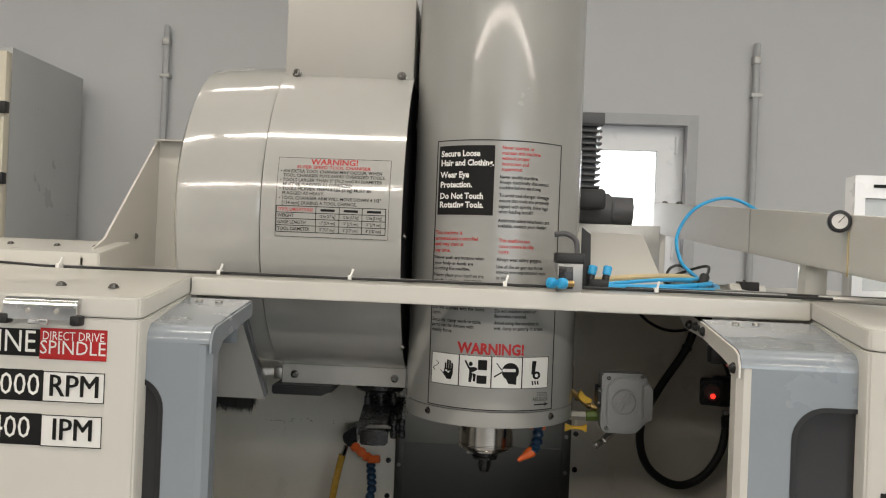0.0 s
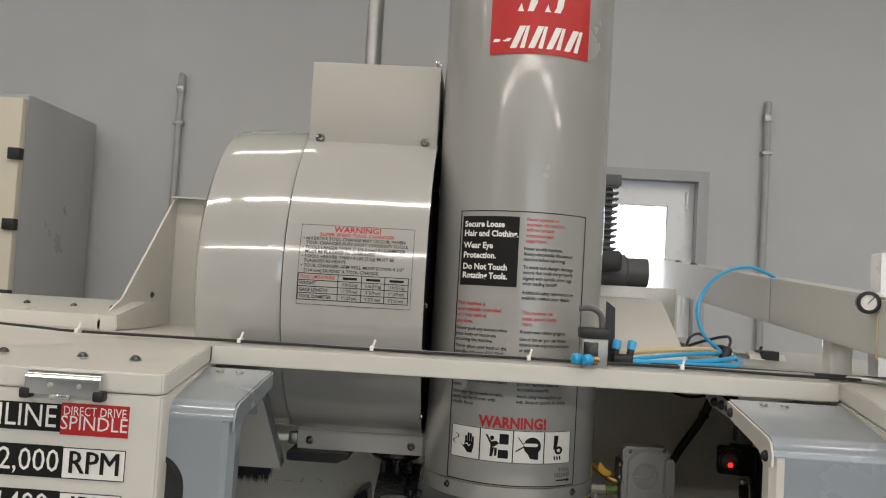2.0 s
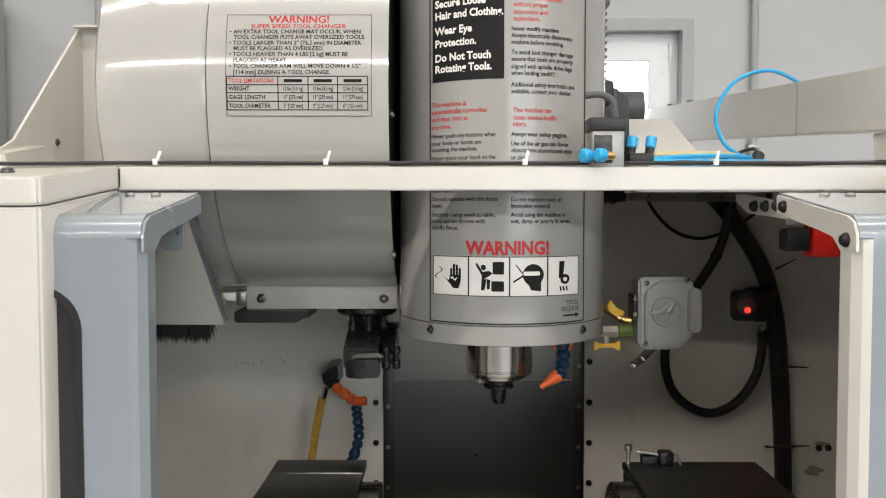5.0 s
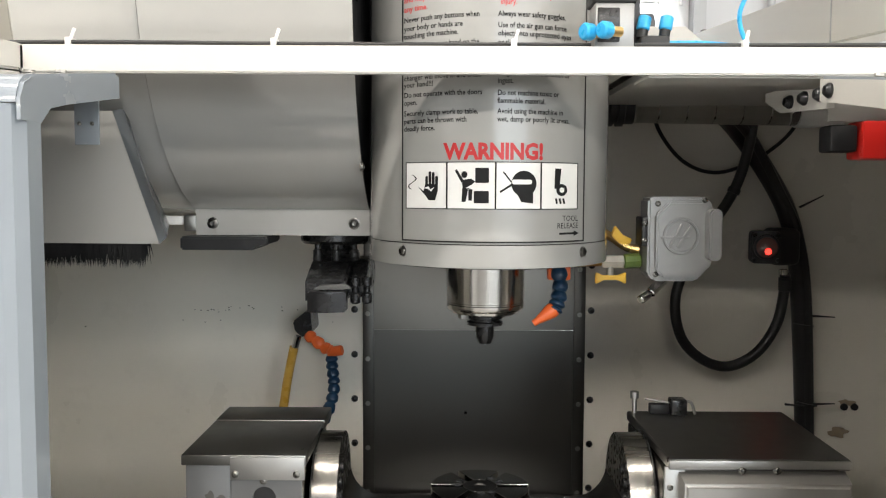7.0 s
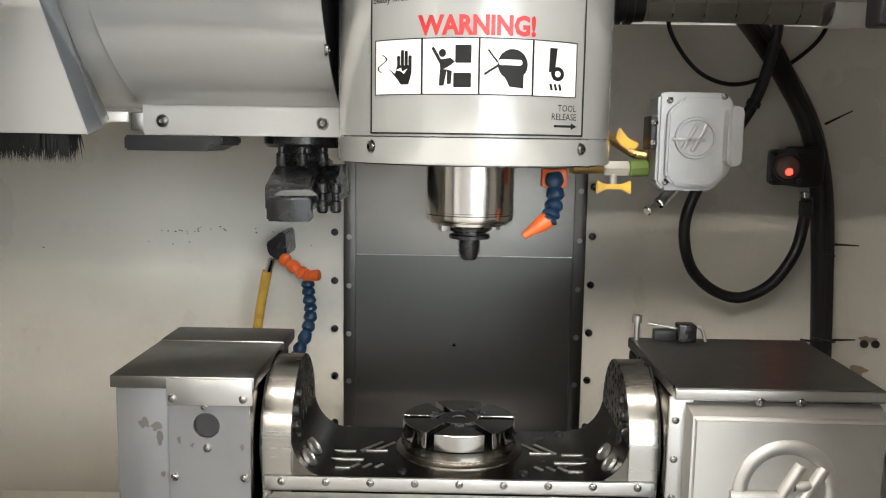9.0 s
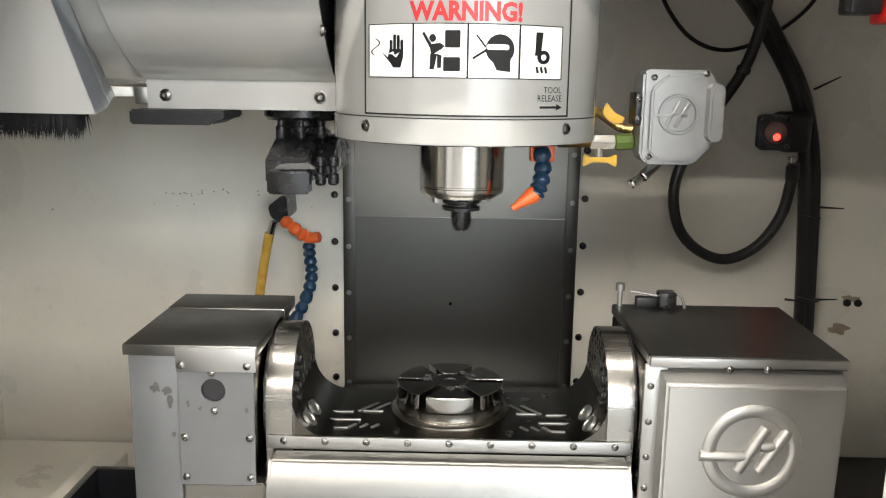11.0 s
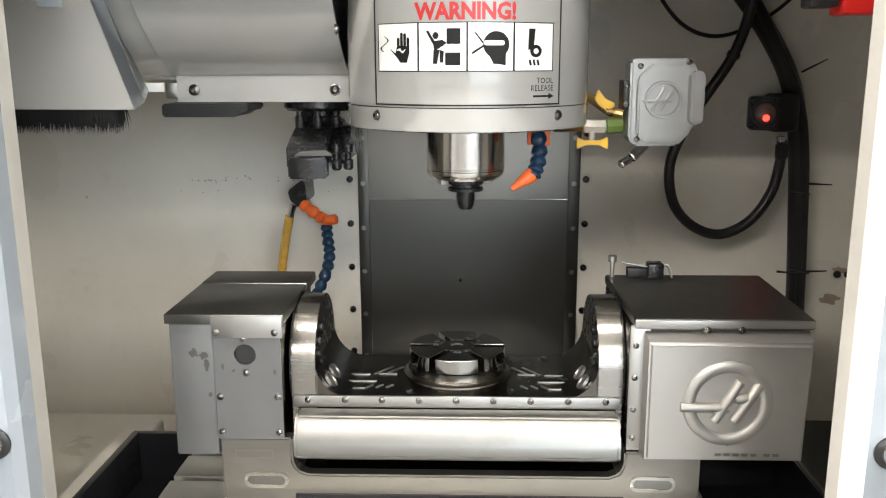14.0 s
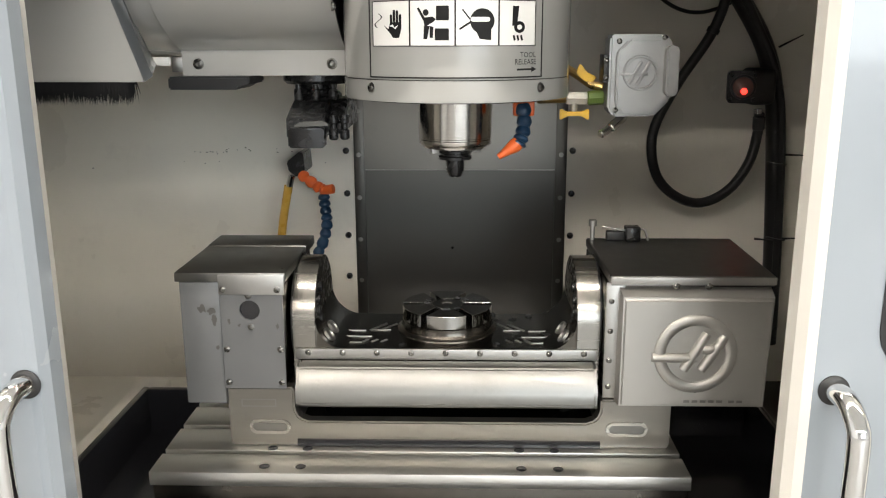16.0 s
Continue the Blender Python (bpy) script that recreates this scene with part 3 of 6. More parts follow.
lettering("red_text", [(t, U3(973), L3(y), 0.0118, "LEFT", 0.84) for t, y in right_red], head_print, M_INKRED, head, "red safety words", 0.014)
left_blk = (("Never push any buttons when", 350), ("your body or hands are", 361), ("touching the machine.", 371), ("Never place your hand on the", 384), ("spindle and press ATC FWD,", 395), ("ATC REV, Next Tool, or cause", 405), ("a tool change cycle. The tool", 415), ("changer will move in and crush", 425), ("your hand!!!", 434), ("Do not operate with the doors", 447), ("open.", 457), ("Securely clamp work to table,", 471), ("parts can be thrown with", 481), ("deadly force.", 491))
right_blk = (("Never modify machine.", 193), ("Always electrically disconnect", 203), ("machine before servicing.", 213), ("To avoid tool changer damage", 228), ("ensure that tools are properly", 238), ("aligned with spindle drive lugs", 249), ("when loading tools!!!", 259), ("Additional safety interlocks are", 276), ("available, contact your dealer.", 286), ("Always wear safety goggles.", 350), ("Use of the air gun can force", 364), ("objects into unprotected eyes", 374), ("or skin.", 385), ("Sharp tools will cut skin easily.", 399), ("Coolant and swarf can be", 413), ("dangerous to inhale, touch or", 423), ("ingest.", 433), ("Do not machine toxic or", 448), ("flammable material.", 458), ("Avoid using the machine in", 471), ("wet, damp or poorly lit areas.", 481))
lettering("black_text", [(t, U3(845), L3(y), 0.0112, "LEFT", 0.82) for t, y in left_blk], head_print, M_INK, head, "small black safety text", 0.014)
lettering("black_text", [(t, U3(970), L3(y), 0.0112, "LEFT", 0.82) for t, y in right_blk], head_print, M_INK, head, "small black safety text", 0.014)
lettering("warning_word", [("WARNING!", -0.002, HZ + 0.150, 0.0325, "CENTER", 0.88)], head_print, M_INKRED, head, "bold red warning word", 0.042)
lettering("release_text", [("TOOL", 0.116, HZ + 0.052, 0.012, "CENTER", 0.8), ("RELEASE", 0.112, HZ + 0.041, 0.012, "CENTER", 0.8)], head_print, M_INK, head)
part("arrow", blob([(0.098, HZ + 0.028), (0.122, HZ + 0.028), (0.122, HZ + 0.025), (0.131, HZ + 0.0295), (0.122, HZ + 0.034), (0.122, HZ + 0.031), (0.098, HZ + 0.031)], head_print), M_INK, head)
# four pictogram squares
PZ0, PZ1 = HZ + 0.066, HZ + 0.136
edges = (-0.134, -0.0715, 0.0, 0.068, 0.128)
bm = patch(edges[0], edges[-1], PZ0, PZ1, head_print, 40)
part("pictogram_field", bm, M_PAPER, head, "white pictogram squares")
bm = None
for a, b_ in zip(edges, edges[1:]):
    bm = outline(a, b_, PZ0, PZ1, 0.0012, B, bm)
c1, c2, c3, c4 = [(a + b_) / 2 for a, b_ in zip(edges, edges[1:])]
zc = (PZ0 + PZ1) / 2
part("pictogram_frames", bm, M_INK, head)
# hand
bm = None
bm = blob([(c1 - 0.004, zc - 0.010), (c1 + 0.004, zc - 0.022), (c1 + 0.014, zc - 0.022), (c1 + 0.018, zc - 0.008), (c1 + 0.018, zc + 0.002), (c1 - 0.001, zc + 0.002)], B, bm)
for k in range(4):
    bm = blob(rounded(c1 - 0.001 + k * 0.005, c1 + 0.003 + k * 0.005, zc, zc + (0.014, 0.021, 0.02, 0.014)[k], 0.0018, 3), B, bm)
bm = blob([(c1 - 0.012, zc - 0.002), (c1 - 0.009, zc - 0.004), (c1 + 0.001, zc - 0.012), (c1 - 0.001, zc - 0.015)], B, bm)
for k in range(8):
    t, t2 = k / 8, (k + 1) / 8
    f = lambda s: (c1 - 0.022 + 0.006 * math.sin(s * 6.0), zc + 0.016 - s * 0.022)
    (xa, za), (xb, zb) = f(t), f(t2)
    bm = blob([(xa, za), (xa + 0.002, za), (xb + 0.002, zb), (xb, zb)], B, bm)
part("hand_pictogram", bm, M_INK, head, "black hand pictogram")
bm = None
# crush hazard: plain blocks and slanted bars
bm = blob(rounded(c2 + 0.006, c2 + 0.026, zc + 0.004, zc + 0.026, 0.001, 1), B, bm)
bm = blob(rounded(c2 + 0.004, c2 + 0.026, zc - 0.026, zc - 0.008, 0.001, 1), B, bm)
bm = blob(disc(c2 - 0.010, zc + 0.016, 0.0045, 0.005), B, bm)
for q in ([(-0.024, 0.022), (-0.021, 0.024), (-0.010, 0.006), (-0.014, 0.004)], [(-0.014, 0.008), (0.0, 0.010), (0.006, 0.006), (0.002, 0.002), (-0.012, -0.006)], [(-0.013, -0.004), (-0.004, -0.004), (-0.008, -0.024), (-0.014, -0.024)], [(-0.004, -0.004), (0.002, -0.006), (0.001, -0.022), (-0.004, -0.022)]):
    bm = blob([(c2 + p[0], zc + p[1]) for p in q], B, bm)
part("crush_pictogram", bm, M_INK, head, "black crush hazard pictogram")
bm = None
# eye protection: plain round shape with a band
bm = blob(disc(c3 + 0.008, zc + 0.003, 0.019, 0.019, 24), B, bm)
bm = blob([(c3 - 0.002, zc - 0.012), (c3 + 0.022, zc - 0.010), (c3 + 0.022, zc - 0.026), (c3 + 0.004, zc - 0.024)], B, bm)
bm = blob([(c3 - 0.028, zc - 0.008), (c3 - 0.027, zc - 0.011), (c3 - 0.008, zc + 0.001), (c3 - 0.009, zc + 0.004)], B, bm)
bm = blob([(c3 - 0.024, zc + 0.020), (c3 - 0.022, zc + 0.021), (c3 - 0.010, zc + 0.006), (c3 - 0.012, zc + 0.005)], B, bm)
part("goggles_pictogram", bm, M_INK, head, "black eye protection pictogram")
bm = None
# cutting hazard: wedge and wheel
bm = blob([(c4 - 0.008, zc + 0.026), (c4 + 0.002, zc + 0.026), (c4 - 0.001, zc - 0.004), (c4 - 0.009, zc - 0.004)], B, bm)
bm = blob(disc(c4 + 0.003, zc - 0.006, 0.009, 0.009, 18), B, bm)
for k in range(3):
    bm = blob([(c4 - 0.008 + k * 0.006, zc - 0.019), (c4 - 0.005 + k * 0.006, zc - 0.018), (c4 - 0.003 + k * 0.006, zc - 0.026), (c4 - 0.006 + k * 0.006, zc - 0.027)], B, bm)
part("cutting_pictogram", bm, M_INK, head, "black cutting hazard pictogram")
W = lambda u, v: head_put(u, v, 0.0034)
part("pictogram_cutout", blob(rounded(c3 - 0.010, c3 + 0.020, zc + 0.002, zc + 0.009, 0.003, 3), W), M_PAPER, head)
part("pictogram_cutout", blob(disc(c4 + 0.003, zc - 0.006, 0.004, 0.004, 12), W), M_PAPER, head)
bm = blob([(c1 - 0.003, zc - 0.004), (c1 + 0.004, zc - 0.001), (c1 + 0.006, zc - 0.006), (c1 + 0.013, zc - 0.002), (c1 + 0.008, zc - 0.009), (c1 + 0.003, zc - 0.005)], W)
part("pictogram_cutout", bm, M_PAPER, head)
# red badge, drawn as plain white strokes on red
bm = patch(-0.097, 0.125, 2.45, 2.68, head_print, 40)
part("badge", bm, M_INKRED, head, "red square badge")
strokes = [[(-0.09, 2.478), (-0.055, 2.478), (-0.05, 2.485), (-0.088, 2.485)], [(-0.02, 2.585), (0.075, 2.585), (0.08, 2.605), (-0.015, 2.605)]]
for u in (-0.045, -0.005, 0.035, 0.075):
    strokes += [[(u - 0.008, 2.462), (u + 0.006, 2.462), (u + 0.026, 2.512), (u + 0.012, 2.512)], [(u + 0.014, 2.462), (u + 0.024, 2.462), (u + 0.034, 2.512), (u + 0.027, 2.512)]]
for u in (-0.04, 0.02):
    strokes.append([(u, 2.545), (u + 0.035, 2.545), (u + 0.08, 2.65), (u + 0.045, 2.65)])
for n, q in enumerate(strokes):
    part("badge_stroke", blob(q, B if n != 1 else (lambda u, v: head_put(u, v, 0.0032))), M_PAPER, head)
# spindle nose
part("spindle_nose", lathe((HX - 0.003, HY, HZ - 0.022), (0, 0, -1), [(0.072, 0), (0.072, 0.003), (0.0672, 0.004), (0.0672, 0.076), (0.0664, 0.077), (0.0664, 0.0795), (0.0672, 0.0805), (0.0672, 0.086), (0.065, 0.090), (0.058, 0.092), (0.057, 0.096), (0.036, 0.0965)], 56), M_SPIN, head, "turned steel spindle nose")
for a in (0, 180):
    part("drive_key", box(0.034, 0.048, -0.008, 0.008, -0.010, 0.004, 0.001, m=pose(HX - 0.003, HY, HZ - 0.118, 0, 0, a + 20)), M_STEELV, head)
hold = part("tool_holder", lathe((HX - 0.003, HY, HZ - 0.119), (0, 0, -1), [(0.022, -0.002), (0.022, 0.004), (0.0317, 0.0045), (0.0317, 0.009), (0.0265, 0.011), (0.0265, 0.014), (0.0317, 0.016), (0.0317, 0.021), (0.022, 0.022)], 32), M_BLACKM, head, "black steel tool holder")
part("collet_nut", lathe((HX - 0.003, HY, HZ - 0.141), (0, 0, -1), [(0.0165, 0), (0.0165, 0.020), (0.012, 0.032), (0.006, 0.034)], 12), M_BLACKM, hold)
# side knob, valve block and coolant nozzle on the head
part("side_knob", lathe((HX + 0.20, -0.17, HZ + 0.075), (1, -0.2, 0), [(0.015, 0), (0.018, 0.003), (0.018, 0.012), (0.012, 0.016)], 16), M_BLACK, head)


def ball_hose(pts, r, material, parent, n, name="link"):
    """A segmented ball-and-socket coolant hose."""
    path = smooth_path(pts, 10)
    for k in range(n):
        i, j = int(k * (len(path) - 1) / n), int((k + 1) * (len(path) - 1) / n)
        p, q = path[i], path[j]
        L = (q - p).length
        part(name, lathe(p, q - p, [(r * 0.72, 0), (r * 0.95, L * 0.15), (r * 1.12, L * 0.5), (r * 1.12, L * 0.72), (r * 0.75, L * 1.02)], 16), material, parent)


noz = thing("coolant_nozzle", "blue segmented coolant hose with orange tip under the spindle head", "nozzle", "coolant hoses")
part("block", box(0.122, 0.160, -0.31, -0.285, HZ - 0.058, HZ - 0.030, 0.003), M_ORANGE, noz, "orange hose base")
ball_hose([(0.138, -0.315, HZ - 0.035), (0.142, -0.318, HZ - 0.07), (0.136, -0.325, HZ - 0.095), (0.13, -0.328, HZ - 0.108)], 0.0125, M_BLUE, noz, 5)
part("tip", lathe((0.131, -0.328, HZ - 0.104), (-0.6, -0.05, -0.42), [(0.012, 0), (0.013, 0.008), (0.006, 0.036), (0.0055, 0.044)], 14), M_ORANGE, noz, "orange nozzle tip")

val = thing("coolant_valve", "small brass and plated ball valves with yellow handles", "valve")
part("elbow", rod((0.17, -0.27, HZ - 0.03), (0.225, -0.25, HZ - 0.03), 0.0085, 14), M_BRASS, val)
part("valve_body", rod((0.222, -0.25, HZ - 0.03), (0.262, -0.25, HZ - 0.03), 0.0125, 6, bevel=0.002), M_NICKEL, val)
part("stem", rod((0.238, -0.252, HZ - 0.06), (0.238, -0.252, HZ - 0.03), 0.006, 10), M_NICKEL, val)
vh = part("handle", prism([(-0.027, 0.010), (-0.014, 0.004), (0.014, 0.004), (0.027, 0.010), (0.027, -0.012), (0.012, -0.004), (-0.012, -0.004), (-0.027, -0.012)], "y", -0.262, -0.252, 0.002, None), M_YELLOW, val, "yellow butterfly handle")
vh.matrix_basis = pose(0.238, 0, HZ - 0.058)
part("green_nut", rod((0.262, -0.25, HZ - 0.03), (0.292, -0.25, HZ - 0.028), 0.0135, 8, bevel=0.002), M_GREEN, val)
part("upper_pipe", tube([(0.215, -0.2, HZ + 0.03), (0.245, -0.22, HZ + 0.012), (0.27, -0.235, HZ - 0.005), (0.292, -0.245, HZ - 0.01)], 0.008, 10), M_BRASS, val)
vh = part("handle", prism([(-0.02, 0.012), (0.0, 0.006), (0.02, 0.010), (0.02, -0.006), (0.0, -0.010), (-0.016, -0.006)], "y", -0.006, 0.006, 0.002), M_YELLOW, val)
vh.matrix_basis = pose(0.258, -0.235, HZ + 0.012, 0, 35, 0)

lbox = thing("junction_box", "small cast aluminium junction box with raised round emblem", "box")
gz0, gz1, gx0, gx1 = HZ - 0.060, HZ + 0.085, 0.292, 0.404
part("body", prism([(gx0, gz0 + 0.012), (gx0, gz1 - 0.004), (gx0 + 0.01, gz1), (gx1 - 0.012, gz1), (gx1, gz1 - 0.016), (gx1, gz0 + 0.03), (gx1 - 0.028, gz0), (gx0 + 0.012, gz0)], "y", -0.30, -0.24, 0.004), M_ALU, lbox)
part("lid", prism([(gx0 + 0.012, gz0 + 0.02), (gx0 + 0.012, gz1 - 0.03), (gx0 + 0.034, gz1 - 0.008), (gx1 - 0.022, gz1 - 0.008), (gx1 - 0.006, gz1 - 0.024), (gx1 - 0.006, gz0 + 0.034), (gx1 - 0.03, gz0 + 0.008), (gx0 + 0.024, gz0 + 0.008)], "y", -0.312, -0.301, 0.003), M_ALU, lbox)
part("grip", prism(rounded(gx1 - 0.018, gx1 + 0.004, gz0 + 0.038, gz1 - 0.02, 0.010, 5), "y", -0.336, -0.296, 0.003), M_ALU, lbox)
bm = lathe((0.345, -0.3135, HZ + 0.018), (0, -1, 0), [(0.031, 0), (0.030, 0.002), (0.027, 0.002), (0.026, 0)], 32, close=False)
for dx in (-0.009, 0.006):
    box(-0.0028, 0.0028, -0.002, 0.001, -0.022, 0.022, 0.0008, bm, pose(0.345 + dx, -0.3135, HZ + 0.018, 0, 28, 0))
box(-0.034, 0.014, -0.002, 0.001, -0.0025, 0.0025, 0.0008, bm, pose(0.345, -0.3135, HZ + 0.016))
part("emblem", bm, M_ALU, lbox)
part("bracket", box(gx0 - 0.010, gx0, -0.30, -0.25, gz0 + 0.06, gz0 + 0.11, 0.002), M_BLACK, lbox)
for z in (gz0 + 0.07, gz0 + 0.1):
    screw(lbox, (gx0 - 0.005, -0.301, z), (0, -1, 0), 0.004)
for x, z in ((gx0 + 0.016, gz1 - 0.012), (gx0 + 0.014, gz0 + 0.012), (gx1 - 0.016, gz1 - 0.006)):
    screw(lbox, (x, -0.3005, z), (0, -1, 0), 0.004)
part("gland", rod((gx0 + 0.036, -0.27, gz0), (gx0 + 0.008, -0.29, gz0 - 0.022), 0.009, 12, bevel=0.002), M_CHROME, lbox)
part("gland_tip", rod((gx0 + 0.006, -0.291, gz0 - 0.023), (gx0 - 0.012, -0.303, gz0 - 0.032), 0.0075, 12, bevel=0.002), M_CHROME, lbox)

# ---- tool changer ----
DY, DZ, DR = -0.09, 1.93, 0.40


def drum_put(x, z, off=0.0012):
    return (x, DY - math.sqrt((DR + off) ** 2 - (z - DZ) ** 2), z)


def arc(r, a0, a1, n=40):
    return [(DY - r * math.cos(radians(a0 + (a1 - a0) * i / n)), DZ + r * math.sin(radians(a0 + (a1 - a0) * i / n))) for i in range(n + 1)]


atc = thing("tool_changer", "warm grey drum-shaped side mount tool changer with warning label", "machine part")
# front shroud: curved cover with a vertical lip below and a short flange above
lip = [(-0.202, 1.499), (-0.202, 1.536)] + arc(DR, -73.5, 57.0) + [(-0.30, 2.27)]
part("front_cover", sheet(lip, "x", -0.509, -0.192, -0.004), M_DRUM, atc)
# black sheet filling the cover's end, just inside its edge
part("front_cover_cheek", prism(arc(DR - 0.006, -73, 60) + [(0.15, 2.27), (0.15, 1.54), (-0.10, 1.54)], "x", -0.199, -0.195), M_BLACK, atc, "black sheet inside the cover end")
prof = [(-0.5125, DR - 0.02), (-0.513, DR - 0.009), (-0.518, DR - 0.007), (-0.56, DR - 0.007), (-0.66, DR - 0.009), (-0.705, DR - 0.016), (-0.715, DR - 0.03), (-0.735, DR - 0.10), (-0.74, 0.0)]
bm = bmesh.new()
rings = []
for x, r in prof:
    rings.append([bm.verts.new((x, DY - r * math.cos(radians(a)), DZ + r * math.sin(radians(a)))) for a in range(-88, 271, 6)])
for p, q in zip(rings, rings[1:]):
    for i in range(len(p) - 1):
        bm.faces.new((p[i], p[i + 1], q[i + 1], q[i]))
bmesh.ops.remove_doubles(bm, verts=bm.verts, dist=1e-5)
part("drum_cover", bm, M_DRUM, atc, "rounded rear drum cover")
part("top_box", box(-0.509, -0.193, -0.308, 0.10, 2.262, 2.462, 0.003), M_BOX, atc, "grey sheet box on top")
for x in (-0.4795, -0.222):
    screw(atc, (x, -0.309, 2.272), (0, -1, 0), 0.0095)
    screw(atc, (x + 0.002, -0.2025, 1.521), (0, -1, 0), 0.0085)
part("lifting_post", rod((-0.42, 0.1, 2.44), (-0.42, 0.1, 3.6), 0.024, 18), M_PIPE, atc, "grey steel post")
part("hook", tube([(-0.205, -0.29, 2.462), (-0.205, -0.29, 2.478), (-0.195, -0.29, 2.47)], 0.004, 8), M_CHROME, atc)
DL = lambda y: 2.045 - (y - 28) * 0.000982
DXX = lambda x: -0.473 + (x - 403) * 0.000988
D2 = lambda u, v: drum_put(u, v, 0.0016)
D1 = lambda u, v: drum_put(u, v, 0.0009)
part("label_film", patch(DXX(402), DXX(657), DL(206), DL(26), D1, 40), M_DRUM, atc, "silver label film")
part("label_edge", outline(DXX(401), DXX(658), DL(207), DL(25), 0.0008, D2), M_INK, atc)
lettering("warning_word", [("WARNING!", DXX(529), DL(34.5), 0.0185, "CENTER", 1.12)], D2, M_INKRED, atc, "red warning word", 0.02)
lettering("warning_line", [("SUPER SPEED TOOL CHANGER", DXX(528), DL(47), 0.0102, "CENTER", 1.18)], D2, M_INKRED, atc, "", 0.016)
rows = (("\u2022 AN EXTRA TOOL CHANGE MAY OCCUR, WHEN", 407, 57), ("TOOL CHANGER PUTS AWAY OVERSIZED TOOLS.", 414, 67), ("\u2022 TOOLS LARGER THAN 3\" [76.2 mm] IN DIAMETER", 407, 77.5), ("MUST BE FLAGGED AS OVERSIZED.", 414, 87.5), ("\u2022 TOOLS HEAVIER THAN 4 LBS [2 kg] MUST BE", 407, 98), ("FLAGGED AS HEAVY.", 414, 108), ("\u2022 TOOL CHANGER ARM WILL MOVE DOWN 4 1/2\"", 407, 119), ("[114 mm] DURING A TOOL CHANGE.", 414, 130))
lettering("warning_text", [(t, DXX(x), DL(y), 0.0103, "LEFT", 0.985) for t, x, y in rows], D2, M_INK, atc, "small black capitals", 0.016)
bm = None
for y in (137, 152, 166, 181, 196):
    bm = patch(DXX(403), DXX(652), DL(y + 0.8), DL(y - 0.8), D2, 4, bm)
for x in (403, 493, 546, 598, 651):
    bm = patch(DXX(x - 0.8), DXX(x + 0.8), DL(196), DL(137), D2, 6, bm)
part("label_table", bm, M_INK, atc, "printed table lines")
lettering("table_heading", [("TOOL LIMITATIONS", DXX(406), DL(145), 0.0105, "LEFT", 0.84)], D2, M_INKRED, atc, "", 0.016)
lettering("table_text", [(t, DXX(406), DL(y), 0.0105, "LEFT", 0.9) for t, y in (("WEIGHT", 159), ("GAGE LENGTH", 174), ("TOOL DIAMETER", 189))]
          + [(t, DXX(x), DL(y), 0.0095, "CENTER", 0.66) for x in (519.5, 572, 624.5) for t, y in (("12 lbs [5.5 kg]", 159), ("11\" [279 mm]", 174))]
          + [(t, DXX(x), DL(189), 0.0095, "CENTER", 0.7) for t, x in (("5\" [127 mm]", 519.5), ("5\" [127 mm]", 572), ("6\" [152 mm]", 624.5))], D2, M_INK, atc, "", 0.014)
for x in (519.5, 572, 624.5):
    part("heading_bar", patch(DXX(x - 16), DXX(x + 16), DL(147.5), DL(142), D2, 2), M_INK, atc)
# left shroud: slanted sheet with bristles below
part("side_shroud", prism([(-1.1, 1.50), (-0.492, 1.498), (-0.545, 1.655), (-0.56, 1.70), (-1.1, 1.70)], "y", -0.450, -0.445, 0.001), M_DRUM, atc, "grey slanted side shroud")
bm = bmesh.new()
q = [[(-0.492, -0.45, 1.498), (-0.545, -0.45, 1.655), (-0.56, -0.45, 1.70)], [(-0.497, -0.40, 1.505), (-0.545, -0.40, 1.66), (-0.558, -0.4, 1.71)], [(-0.532, -0.28, 1.522), (-0.57, -0.28, 1.61), (-0.61, -0.28, 1.72)]]
vv = [[bm.verts.new(p) for p in r] for r in q]
for r0, r1 in zip(vv, vv[1:]):
    for k in range(2):
        bm.faces.new((r0[k], r0[k + 1], r1[k + 1], r1[k]))
bmesh.ops.solidify(bm, geom=bm.faces[:], thickness=0.003)
part("shroud_flange", bm, M_DOOR, atc)
random.seed(5)
bm = bmesh.new()
for k in range(2400):
    x = random.uniform(-1.05, -0.525)
    y = random.uniform(-0.445, -0.40)
    h = random.uniform(0.022, 0.038) * (1.0 + 0.5 * (noise.noise((x * 30, y * 20, 0)) > 0.25))
    dx, dy = random.uniform(-0.006, 0.006), random.uniform(-0.006, 0.006)
    w = 0.0015
    vs = [bm.verts.new((x - w, y, 1.5)), bm.verts.new((x + w, y, 1.5)), bm.verts.new((x, y + 2 * w, 1.5)), bm.verts.new((x + dx, y + dy, 1.495 - h))]
    for f in ((0, 1, 3), (1, 2, 3), (2, 0, 3)):
        bm.faces.new([vs[i] for i in f])
br = part("bristles", bm, M_BLACK, atc, "worn black bristle strip")
tagged(br, kind="stuff")
part("bristle_holder", box(-1.08, -0.515, -0.443, -0.402, 1.497, 1.506), M_BLACK, atc)
# bright reflection beside the shroud, painted as a plain white strip
part("strip_reflection", box(-0.61, -0.530, -0.215, -0.205, 1.518, 1.534, 0.001), M_PAPER, atc)
part("brass_end", box(-0.535, -0.512, -0.19, -0.165, 1.505, 1.535, 0.003), M_STEELV, atc)
part("pocket_block", prism([(-0.527, 1.474), (-0.397, 1.474), (-0.388, 1.482), (-0.372, 1.484), (-0.372, 1.498), (-0.527, 1.498)], "y", -0.24, -0.12, 0.003), M_BLACK, atc, "black tool pocket block")
